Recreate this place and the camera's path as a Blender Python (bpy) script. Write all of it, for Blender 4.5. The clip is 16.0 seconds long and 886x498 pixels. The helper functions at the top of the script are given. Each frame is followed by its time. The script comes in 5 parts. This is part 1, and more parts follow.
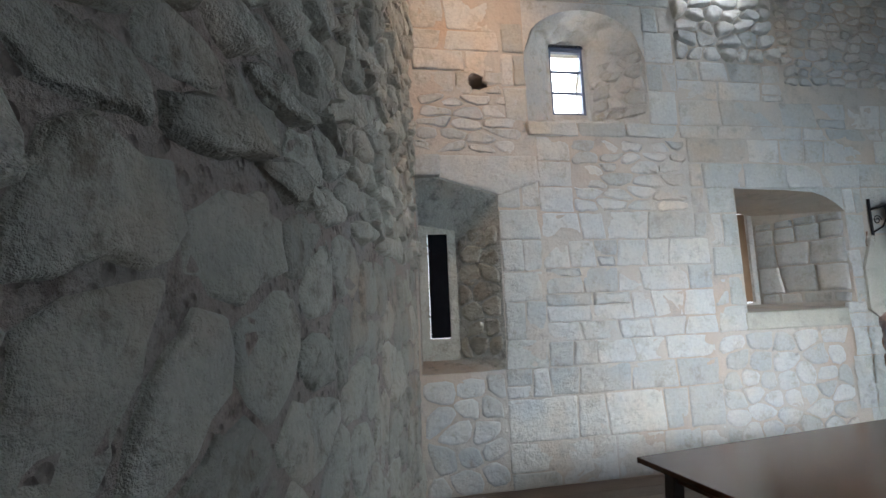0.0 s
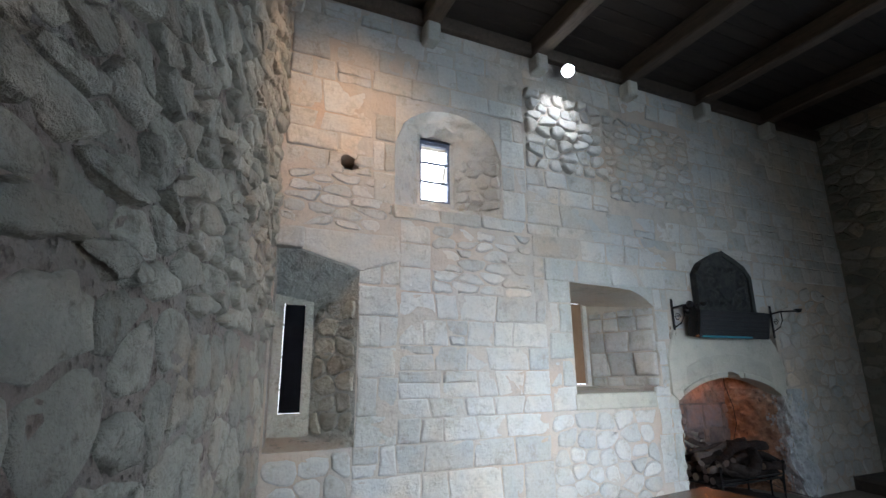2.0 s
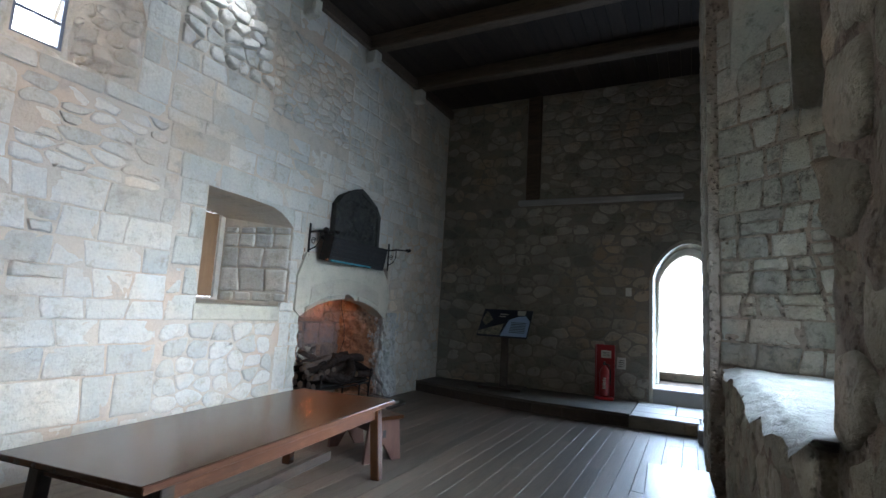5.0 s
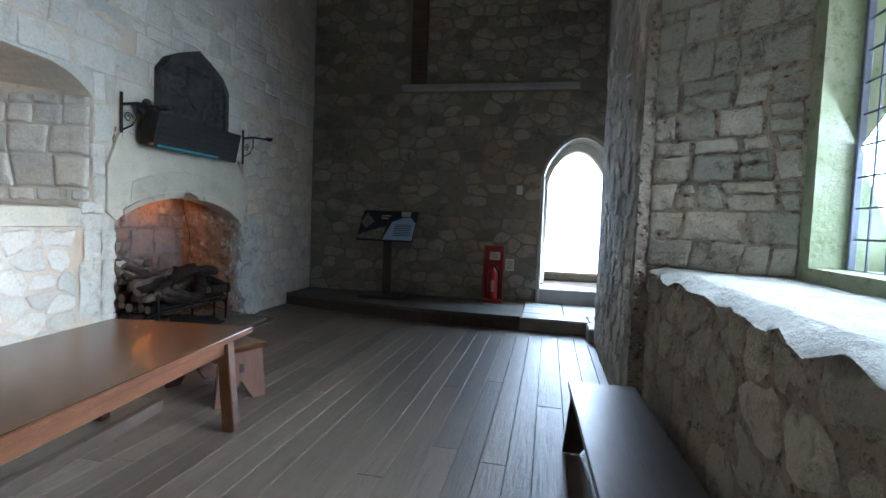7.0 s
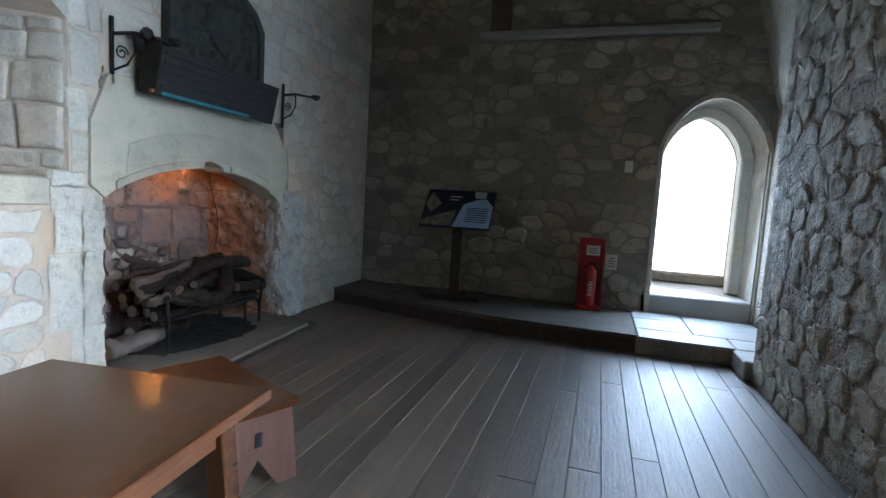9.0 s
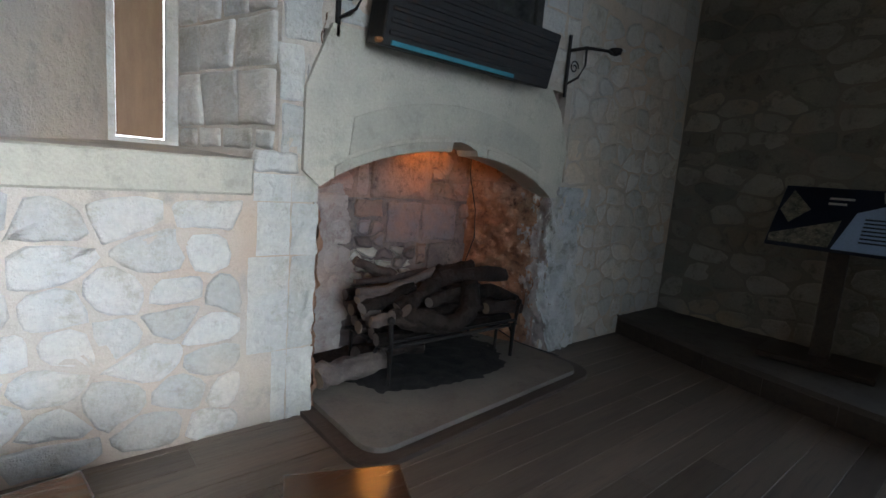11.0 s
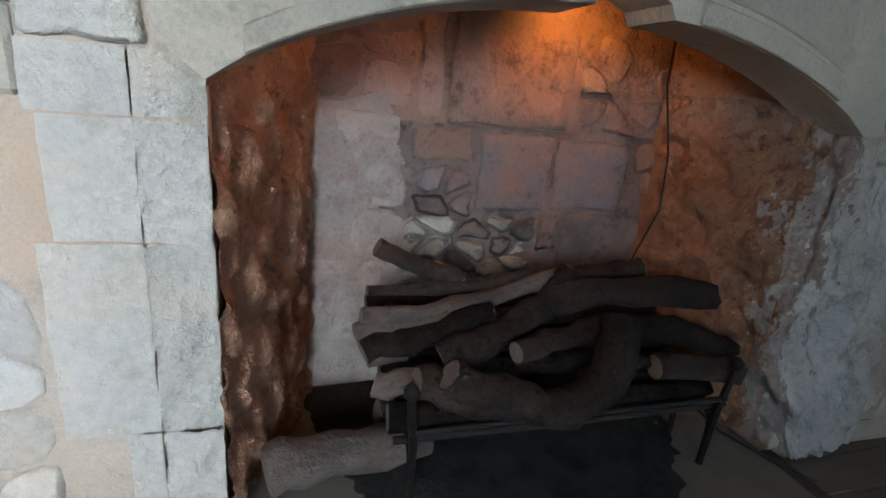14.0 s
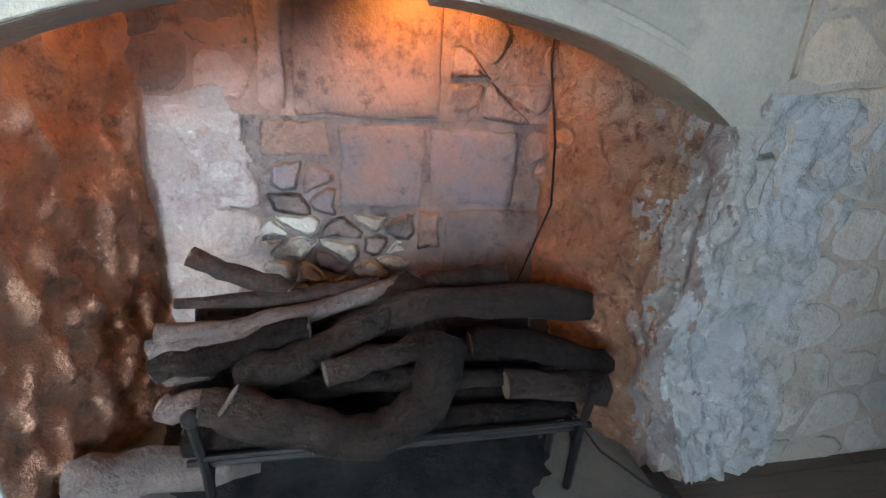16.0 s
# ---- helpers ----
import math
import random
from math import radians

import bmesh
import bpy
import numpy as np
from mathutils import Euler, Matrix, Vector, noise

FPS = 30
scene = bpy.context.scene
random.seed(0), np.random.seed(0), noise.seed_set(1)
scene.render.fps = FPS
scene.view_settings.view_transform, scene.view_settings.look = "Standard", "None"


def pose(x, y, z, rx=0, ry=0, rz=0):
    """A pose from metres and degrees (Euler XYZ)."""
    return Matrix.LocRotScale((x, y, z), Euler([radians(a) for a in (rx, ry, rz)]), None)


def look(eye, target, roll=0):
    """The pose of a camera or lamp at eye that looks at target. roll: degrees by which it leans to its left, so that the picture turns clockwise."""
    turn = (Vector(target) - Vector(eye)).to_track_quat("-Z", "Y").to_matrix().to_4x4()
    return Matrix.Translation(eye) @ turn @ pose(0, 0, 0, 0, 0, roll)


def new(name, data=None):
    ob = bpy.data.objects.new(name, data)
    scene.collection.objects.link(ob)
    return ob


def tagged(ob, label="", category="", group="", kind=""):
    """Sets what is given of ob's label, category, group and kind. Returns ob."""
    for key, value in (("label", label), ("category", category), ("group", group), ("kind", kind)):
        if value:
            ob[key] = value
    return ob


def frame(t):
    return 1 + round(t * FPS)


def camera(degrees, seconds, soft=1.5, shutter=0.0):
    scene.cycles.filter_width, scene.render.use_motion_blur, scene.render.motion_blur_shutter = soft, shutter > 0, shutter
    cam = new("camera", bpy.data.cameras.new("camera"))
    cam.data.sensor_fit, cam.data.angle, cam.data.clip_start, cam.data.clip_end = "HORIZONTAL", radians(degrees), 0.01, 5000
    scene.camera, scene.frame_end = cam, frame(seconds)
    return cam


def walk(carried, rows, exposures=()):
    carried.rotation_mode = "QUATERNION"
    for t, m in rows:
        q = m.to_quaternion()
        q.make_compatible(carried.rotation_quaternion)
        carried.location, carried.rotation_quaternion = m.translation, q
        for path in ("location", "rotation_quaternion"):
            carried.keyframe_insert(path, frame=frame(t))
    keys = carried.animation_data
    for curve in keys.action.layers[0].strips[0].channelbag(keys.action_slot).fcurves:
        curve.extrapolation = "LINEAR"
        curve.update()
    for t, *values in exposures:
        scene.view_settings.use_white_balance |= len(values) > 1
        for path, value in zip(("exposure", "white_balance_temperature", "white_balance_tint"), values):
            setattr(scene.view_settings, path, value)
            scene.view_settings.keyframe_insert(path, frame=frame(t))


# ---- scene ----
EXPOSURES = [(0.0, -0.48, 6100, 15), (2.5, -0.27, 6000, 15), (5.0, -0.13, 6000, 14), (8.0, 0.2, 5950, 12), (9.0, 0.1, 5900, 13), (10.0, -0.15, 6100, 16), (12.5, -0.38, 6350, 16), (13.5, -0.25, 6450, 16), (14.5, 0.3, 6250, 15), (16.0, 1.12, 6050, 14)]
cam = camera(83.5, 16.0)
# seconds, eye x y z, yaw, pitch, roll
PATH = [
    (0, -0.148, 1.759, 1.684, -10.13, 6.56, -2.51),
    (0.5, -0.098, 1.689, 1.715, -8.21, 10.57, -2.71),
    (1, -0.055, 1.613, 1.735, -10.10, 13.30, -2.59),
    (1.5, -0.026, 1.555, 1.738, -16.22, 13.93, -1.90),
    (2, -0.029, 1.522, 1.727, -24.44, 14.05, -0.54),
    (2.5, -0.050, 1.514, 1.713, -32.75, 14.09, 0.76),
    (3, -0.080, 1.513, 1.697, -39.99, 13.75, 1.50),
    (3.5, -0.088, 1.509, 1.671, -46.33, 13.44, 2.17),
    (4, -0.037, 1.498, 1.632, -52.64, 12.62, 2.99),
    (4.5, 0.060, 1.502, 1.589, -58.18, 10.63, 3.32),
    (5, 0.182, 1.519, 1.541, -63.24, 7.13, 3.18),
    (7.5, 1.567, 2.203, 1.481, -80.26, -4.36, 2.67),
    (8, 1.957, 2.407, 1.482, -81.52, -4.72, 3.11),
    (8.5, 2.314, 2.617, 1.489, -79.54, -5.17, 3.14),
    (9, 2.680, 2.825, 1.485, -72.75, -5.58, 3.38),
    (9.5, 3.083, 3.025, 1.495, -65.03, -5.45, 3.61),
    (10, 3.477, 3.223, 1.502, -55.85, -6.04, 4.05),
    (12.5, 4.993, 4.277, 1.468, -25.56, -11.93, 4.43),
    (13, 5.273, 4.449, 1.462, -22.60, -13.02, 4.54),
    (13.5, 5.460, 4.714, 1.431, -19.45, -15.12, 5.01),
    (14, 5.594, 4.995, 1.391, -17.43, -17.74, 5.38),
    (14.5, 5.789, 5.065, 1.390, -14.53, -20.35, 5.13),
    (15, 6.046, 5.028, 1.454, -11.49, -22.44, 4.51),
    (15.5, 6.238, 5.018, 1.498, -10.02, -22.97, 4.01),
    (16, 6.351, 5.012, 1.510, -12.61, -21.41, 3.55),
]


def gaze(x, y, z, yaw, pitch, roll):
    return Matrix.Translation((x, y, z)) @ pose(0, 0, 0, 0, 0, yaw) @ pose(0, 0, 0, 90 + pitch) @ pose(0, 0, 0, 0, 0, roll)


walk(cam, [(t, gaze(*row)) for t, *row in PATH], EXPOSURES)

# ---- world and light ----
world = bpy.data.worlds.new("sky")
world.use_nodes = True
scene.world = world
_n = world.node_tree.nodes
_sky = _n.new("ShaderNodeTexSky")
_sky.sky_type, _sky.sun_disc = "NISHITA", False
_sky.sun_elevation, _sky.sun_rotation = radians(38), radians(150)
world.node_tree.links.new(_sky.outputs[0], _n["Background"].inputs[0])
_n["Background"].inputs[1].default_value = 0.15


def lamp(name, kind, m, power, color, **more):
    data = bpy.data.lights.new(name, kind)
    data.energy, data.color = power, color
    for key, value in more.items():
        if key == "size":
            data.size = value
        elif key == "size_y":
            data.shape, data.size_y = "RECTANGLE", value
        elif key == "spot":
            data.spot_size = radians(value)
        elif key == "blend":
            data.spot_blend = value
        elif key == "radius":
            data.shadow_soft_size = value
        elif key == "spread":
            data.spread = radians(value)
    ob = new(name, data)
    ob.matrix_world = m
    return ob


sun = lamp("sun", "SUN", pose(0, 0, 20, 52, 0, 150), 2.5, (1.0, 0.95, 0.88))
sun.data.angle = radians(0.5)
# daylight standing in the openings
lamp("window_daylight", "AREA", look((3.35, 0.2, 2.3), (2.0, 4.8, 0.4)), 195, (0.66, 0.84, 1.0), size=2.1, size_y=1.9, spread=140)
for x, tx, power in ((2.86, 3.0, 14), (3.91, 4.3, 18)):
    lamp("window_light_beam", "AREA", look((x, 0.3, 2.35), (tx, 6.3, 0.85)), power, (0.84, 0.93, 1.0), size=0.8, size_y=1.6, spread=38)
lamp("door_daylight", "AREA", look((10.05, 1.64, 1.55), (5.0, 3.6, 0.6)), 150, (0.56, 0.77, 1.0), size=0.78, size_y=2.1)
lamp("small_window_daylight", "AREA", look((2.25, 6.95, 4.15), (2.3, 3.0, 2.0)), 12, (0.9, 0.95, 1.0), size=0.36, size_y=0.74)
# spotlights fixed under the beams, and the one hidden in the chimney throat
lamp("cool_spot", "SPOT", look((3.78, 5.88, 5.42), (3.75, 6.3, 4.5)), 70, (0.86, 0.94, 1.0), spot=105, blend=1.0, radius=0.05)
lamp("warm_spot", "SPOT", look((1.15, 4.7, 5.2), (0.95, 6.3, 3.3)), 175, (1.0, 0.70, 0.45), spot=120, blend=1.0, radius=0.06)
lamp("hearth_spot", "SPOT", look((6.6, 6.72, 1.82), (6.72, 7.0, 1.5)), 16, (1.0, 0.34, 0.06), spot=128, blend=1.0, radius=0.05)

# ---- materials ----
def shade(name, base, second, third=None, rough=0.85, scale=3.0, grain=60.0, bump=0.4, bump_scale=14.0, vary=0.25,
          metal=0.0, spec=0.3, stain=None, stretch=(1, 1, 1), island=False, pits=0.0, relief=0.03):
    """A worn surface: two colours in patches, a third in stains, grain, a tone of its own for each piece, and relief."""
    mat = bpy.data.materials.new(name)
    mat.use_nodes = True
    nt = mat.node_tree
    N, L = nt.nodes, nt.links
    bsdf = N["Principled BSDF"]
    bsdf.inputs["Roughness"].default_value = rough
    bsdf.inputs["Metallic"].default_value = metal
    bsdf.inputs["Specular IOR Level"].default_value = spec
    co = N.new("ShaderNodeTexCoord")
    geo = N.new("ShaderNodeNewGeometry")
    mp = N.new("ShaderNodeMapping")
    mp.inputs["Scale"].default_value = stretch
    L.new(geo.outputs["Position"], mp.inputs[0])

    def noisy(sc, detail=5.0, rough_=0.6):
        t = N.new("ShaderNodeTexNoise")
        t.inputs["Scale"].default_value, t.inputs["Detail"].default_value = sc, detail
        t.inputs["Roughness"].default_value = rough_
        L.new(mp.outputs[0], t.inputs["Vector"])
        return t.outputs["Fac"]

    def ramp(fac, a, b):
        r = N.new("ShaderNodeMapRange")
        r.inputs["From Min"].default_value, r.inputs["From Max"].default_value = a, b
        L.new(fac, r.inputs["Value"])
        return r.outputs[0]

    def mix(fac, a, b, mode="MIX"):
        m = N.new("ShaderNodeMix")
        m.data_type, m.blend_type = "RGBA", mode
        for sock, v in ((m.inputs[0], fac), (m.inputs[6], a), (m.inputs[7], b)):
            if isinstance(v, (int, float)):
                sock.default_value = v
            elif isinstance(v, tuple):
                sock.default_value = (*v, 1)
            else:
                L.new(v, sock)
        return m.outputs[2]

    col = mix(ramp(noisy(scale), 0.35, 0.65), base, second)
    if third:
        col = mix(ramp(noisy(scale * 0.45, 3), 0.52, 0.72), col, third)
    if stain:
        col = mix(ramp(noisy(scale * 2.3, 6, 0.75), 0.53, 0.68), col, stain)
    if island:
        rnd = geo.outputs["Random Per Island"]
    else:
        info = N.new("ShaderNodeObjectInfo")
        rnd = info.outputs["Random"]
    if vary:
        tone = N.new("ShaderNodeMapRange")
        tone.inputs["To Min"].default_value, tone.inputs["To Max"].default_value = 1 - vary, 1 + vary * 0.6
        L.new(rnd, tone.inputs["Value"])
        grey = N.new("ShaderNodeCombineColor")
        for k in range(3):
            L.new(tone.outputs[0], grey.inputs[k])
        col = mix(1.0, col, grey.outputs[0], "MULTIPLY")
    g = N.new("ShaderNodeMapRange")
    g.inputs["To Min"].default_value, g.inputs["To Max"].default_value = 0.76, 1.2
    L.new(noisy(grain, 4, 0.7), g.inputs["Value"])
    gc = N.new("ShaderNodeCombineColor")
    for k in range(3):
        L.new(g.outputs[0], gc.inputs[k])
    col = mix(1.0, col, gc.outputs[0], "MULTIPLY")
    L.new(col, bsdf.inputs["Base Color"])
    if bump:
        h = N.new("ShaderNodeMath")
        h.operation = "ADD"
        L.new(noisy(bump_scale, 6, 0.65), h.inputs[0])
        fine = N.new("ShaderNodeMath")
        fine.operation, fine.inputs[1].default_value = "MULTIPLY", 0.18
        L.new(noisy(bump_scale * 5, 4, 0.7), fine.inputs[0])
        L.new(fine.outputs[0], h.inputs[1])
        out = h.outputs[0]
        if pits:
            v = N.new("ShaderNodeTexVoronoi")
            v.inputs["Scale"].default_value = pits
            L.new(mp.outputs[0], v.inputs["Vector"])
            ad = N.new("ShaderNodeMath")
            ad.operation = "ADD"
            L.new(out, ad.inputs[0])
            L.new(ramp(v.outputs["Distance"], 0.0, 0.35), ad.inputs[1])
            out = ad.outputs[0]
        b = N.new("ShaderNodeBump")
        b.inputs["Strength"].default_value = bump
        b.inputs["Distance"].default_value = relief
        L.new(out, b.inputs["Height"])
        L.new(b.outputs[0], bsdf.inputs["Normal"])
    return mat


def glow(name, color, power):
    mat = bpy.data.materials.new(name)
    mat.use_nodes = True
    b = mat.node_tree.nodes["Principled BSDF"]
    b.inputs["Base Color"].default_value = (*color, 1)
    b.inputs["Emission Color"].default_value, b.inputs["Emission Strength"].default_value = (*color, 1), power
    return mat


PALE = shade("pale_limestone", (0.53, 0.475, 0.39), (0.47, 0.455, 0.415), (0.56, 0.44, 0.32), scale=2.3, grain=35, bump=0.75, bump_scale=5.5, relief=0.055, vary=0.18, stain=(0.38, 0.335, 0.265))
PALE_I = shade("pale_limestone_rest", (0.53, 0.475, 0.39), (0.47, 0.455, 0.415), (0.56, 0.44, 0.32), scale=2.3, grain=35, bump=0.75, bump_scale=5.5, relief=0.055, vary=0.18, stain=(0.38, 0.335, 0.265), island=True)
DRESSED = shade("dressed_limestone", (0.51, 0.475, 0.40), (0.45, 0.43, 0.38), (0.50, 0.42, 0.31), scale=3, grain=35, bump=0.9, bump_scale=6, relief=0.05, vary=0.16, stain=(0.39, 0.36, 0.29))
CREAM = shade("cream_lintel_stone", (0.49, 0.435, 0.335), (0.42, 0.38, 0.30), scale=2.5, bump=0.8, bump_scale=5, relief=0.03, vary=0.08, stain=(0.35, 0.32, 0.25))
MORTAR = shade("lime_mortar", (0.51, 0.415, 0.315), (0.45, 0.395, 0.33), (0.48, 0.345, 0.24), scale=1.7, grain=120, bump=0.6, bump_scale=9, relief=0.045, vary=0, stain=(0.36, 0.31, 0.25))
RUBBLE = shade("grey_rubble_stone", (0.47, 0.425, 0.335), (0.38, 0.35, 0.28), (0.45, 0.345, 0.245), scale=3.5, bump=1.0, bump_scale=8, relief=0.075, vary=0.24, stain=(0.25, 0.21, 0.155))
RUBBLE_I = shade("grey_rubble_rest", (0.47, 0.425, 0.335), (0.38, 0.35, 0.28), (0.45, 0.345, 0.245), scale=3.5, bump=1.0, bump_scale=8, relief=0.075, vary=0.24, stain=(0.25, 0.21, 0.155), island=True)
RUBBLE_MORTAR = shade("old_mortar", (0.36, 0.275, 0.215), (0.33, 0.29, 0.24), scale=2.5, grain=110, bump=1.0, bump_scale=14, relief=0.05, vary=0, stain=(0.15, 0.115, 0.09), pits=22)
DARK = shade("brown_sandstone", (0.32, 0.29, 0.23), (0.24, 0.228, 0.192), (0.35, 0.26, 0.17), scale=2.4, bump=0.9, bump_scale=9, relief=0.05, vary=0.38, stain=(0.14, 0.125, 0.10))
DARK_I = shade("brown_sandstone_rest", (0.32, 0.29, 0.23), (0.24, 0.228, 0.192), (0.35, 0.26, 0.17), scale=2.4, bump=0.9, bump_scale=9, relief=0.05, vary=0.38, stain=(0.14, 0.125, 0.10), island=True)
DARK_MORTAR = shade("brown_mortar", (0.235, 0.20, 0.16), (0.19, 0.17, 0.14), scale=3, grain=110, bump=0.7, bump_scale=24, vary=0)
BURNT = shade("scorched_red_stone", (0.34, 0.22, 0.165), (0.27, 0.195, 0.16), (0.18, 0.16, 0.15), scale=4.5, bump=0.9, bump_scale=8, relief=0.05, vary=0.35, stain=(0.14, 0.10, 0.085))
# red cheek stone, with part of the hearth lamp's orange put into its colour
RAWRED = shade("raw_red_rubble_orange_lit", (0.42, 0.225, 0.13), (0.26, 0.135, 0.08), (0.42, 0.30, 0.22), scale=5, bump=1.0, bump_scale=9, relief=0.06, vary=0.2, stain=(0.13, 0.075, 0.05))
PINKPALE = shade("smoke_tinted_plaster", (0.39, 0.345, 0.305), (0.30, 0.255, 0.225), (0.36, 0.27, 0.215), scale=5, bump=0.8, bump_scale=8, relief=0.05, vary=0.15, stain=(0.27, 0.20, 0.17))
# worn pale jamb stone with the doorway's cool daylight mixed into its colour
COOL_LIT_PALE = shade("worn_pale_stone_cool_lit", (0.50, 0.49, 0.46), (0.40, 0.40, 0.38), (0.46, 0.41, 0.33), scale=4, bump=0.9, bump_scale=8, relief=0.05, vary=0, stain=(0.27, 0.26, 0.23))
REVEAL = shade("tooled_reveal_stone", (0.48, 0.45, 0.38), (0.40, 0.385, 0.335), (0.46, 0.37, 0.28), scale=3, bump=1.0, bump_scale=16, relief=0.05, vary=0.25, stain=(0.20, 0.19, 0.16))
COBBLE = shade("smoked_cobble", (0.40, 0.385, 0.31), (0.31, 0.295, 0.25), scale=6, bump=0.8, bump_scale=10, relief=0.04, vary=0.35, stain=(0.19, 0.165, 0.14))
ASHEN = shade("ash_grey_stone", (0.20, 0.19, 0.195), (0.27, 0.19, 0.155), scale=5, bump=0.8, bump_scale=9, relief=0.04, vary=0.15, stain=(0.14, 0.12, 0.115))
SOOT = shade("sooty_stone", (0.115, 0.10, 0.092), (0.22, 0.175, 0.15), scale=4, bump=0.8, bump_scale=8, relief=0.04, vary=0.35, stain=(0.06, 0.055, 0.05))
HEARTH = shade("hearth_flag", (0.19, 0.163, 0.128), (0.14, 0.122, 0.10), scale=2.5, bump=0.2, vary=0.1, stain=(0.13, 0.11, 0.09))
DAIS = shade("dark_platform_stone", (0.13, 0.115, 0.095), (0.09, 0.08, 0.068), scale=2.5, bump=0.3, vary=0.1, stain=(0.07, 0.06, 0.05))
FLAG = shade("worn_flagstone", (0.36, 0.35, 0.33), (0.30, 0.295, 0.28), scale=3, bump=0.25, vary=0.15, rough=0.55)
PLANK = shade("floor_board", (0.150, 0.112, 0.082), (0.115, 0.088, 0.066), scale=2.2, grain=30, bump=0.25, bump_scale=9, vary=0.3, rough=0.45, spec=0.5, stretch=(0.5, 6, 1), stain=(0.07, 0.052, 0.04))
PINE = shade("stained_pine", (0.105, 0.039, 0.016), (0.07, 0.026, 0.012), scale=2.5, grain=30, bump=0.12, vary=0.1, rough=0.45, stretch=(1.2, 6, 6), stain=(0.14, 0.06, 0.03))
TABLETOP = shade("varnished_tabletop", (0.065, 0.024, 0.009), (0.045, 0.017, 0.007), scale=2.2, grain=26, bump=0.04, vary=0.1, rough=0.12, spec=0.4, stretch=(0.8, 8, 4), stain=(0.045, 0.021, 0.011))
PINKWOOD = shade("weathered_pink_wood", (0.115, 0.054, 0.039), (0.085, 0.041, 0.03), scale=3, bump=0.15, vary=0.1, rough=0.6, stretch=(5, 5, 1), stain=(0.12, 0.065, 0.048))
DARKWOOD = shade("dark_oak", (0.07, 0.05, 0.037), (0.05, 0.036, 0.028), scale=3, bump=0.25, vary=0.2, rough=0.5, stretch=(1, 5, 5), stain=(0.03, 0.022, 0.018))
BENCHTOP = shade("dark_bench_top", (0.095, 0.075, 0.065), (0.07, 0.056, 0.05), scale=3, bump=0.1, vary=0.1, rough=0.3, spec=0.5, stretch=(0.8, 7, 4), stain=(0.035, 0.03, 0.027))
BEAM = shade("old_beam", (0.12, 0.085, 0.058), (0.085, 0.06, 0.042), scale=3, bump=0.4, vary=0.25, rough=0.75, stretch=(6, 0.8, 6), stain=(0.045, 0.032, 0.024))
CEILBOARD = shade("ceiling_board", (0.036, 0.024, 0.017), (0.026, 0.018, 0.013), scale=3, bump=0.3, vary=0.3, rough=0.75, stretch=(0.8, 6, 6), island=True)
BOARD = shade("brown_board", (0.22, 0.125, 0.062), (0.18, 0.10, 0.05), scale=3, bump=0.1, vary=0.05, rough=0.6, stretch=(6, 6, 1))
IRON = shade("black_iron", (0.02, 0.019, 0.018), (0.03, 0.026, 0.023), scale=8, bump=0.3, vary=0.1, rough=0.55, metal=0.6, stain=(0.05, 0.028, 0.016))
CARVED = shade("dark_carved_stone", (0.018, 0.018, 0.017), (0.045, 0.042, 0.034), scale=9, bump=1.0, bump_scale=10, vary=0.1, rough=0.7, stain=(0.06, 0.055, 0.04))
LOG = shade("charred_log_bark", (0.018, 0.014, 0.012), (0.055, 0.038, 0.029), scale=6, bump=1.0, bump_scale=16, relief=0.06, vary=0.5, rough=0.85, spec=0.15, stain=(0.012, 0.01, 0.009))
LOGRED = shade("brown_log_bark", (0.075, 0.044, 0.032), (0.042, 0.03, 0.024), scale=6, bump=1.0, bump_scale=16, relief=0.06, vary=0.3, rough=0.85, stain=(0.04, 0.03, 0.025))
LOGGREY = shade("bleached_log", (0.18, 0.14, 0.115), (0.11, 0.088, 0.075), scale=5, bump=0.9, bump_scale=14, relief=0.05, vary=0.3, rough=0.85, stain=(0.17, 0.13, 0.11))
CUTEND = shade("cut_wood_end", (0.21, 0.145, 0.095), (0.15, 0.105, 0.07), scale=8, bump=0.3, vary=0.2, rough=0.8)
ASH = shade("ash_bed", (0.014, 0.013, 0.012), (0.04, 0.035, 0.03), scale=9, bump=1.0, bump_scale=30, vary=0, rough=0.95)
RED = shade("red_paint", (0.33, 0.01, 0.012), (0.28, 0.01, 0.012), scale=3, bump=0.03, vary=0, rough=0.35, spec=0.5)
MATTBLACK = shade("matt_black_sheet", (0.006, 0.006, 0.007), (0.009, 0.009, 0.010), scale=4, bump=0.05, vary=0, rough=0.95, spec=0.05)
BLACK = shade("black_plastic", (0.012, 0.012, 0.013), (0.018, 0.018, 0.019), scale=4, bump=0.05, vary=0, rough=0.4)
NAVY = shade("dark_blue_print", (0.008, 0.012, 0.028), (0.010, 0.015, 0.034), scale=3, bump=0, vary=0, rough=0.28, spec=0.5)
PALEBLUE = shade("pale_blue_print", (0.36, 0.50, 0.72), (0.34, 0.48, 0.70), scale=2, bump=0, vary=0, rough=0.3, spec=0.5)
PAPER = shade("cream_label", (0.60, 0.58, 0.50), (0.54, 0.52, 0.45), scale=4, bump=0, vary=0, rough=0.5)
PHOTO = shade("printed_photo", (0.30, 0.27, 0.20), (0.08, 0.09, 0.07), scale=18, bump=0, vary=0, rough=0.3, stain=(0.42, 0.38, 0.28))
STEEL = shade("bluish_lead_frame", (0.16, 0.18, 0.24), (0.12, 0.14, 0.19), scale=6, bump=0.15, vary=0, rough=0.5, metal=0.3)
MOSSY = shade("green_stained_stone", (0.36, 0.37, 0.29), (0.25, 0.30, 0.18), scale=4, bump=0.4, vary=0.1, stain=(0.15, 0.19, 0.09))
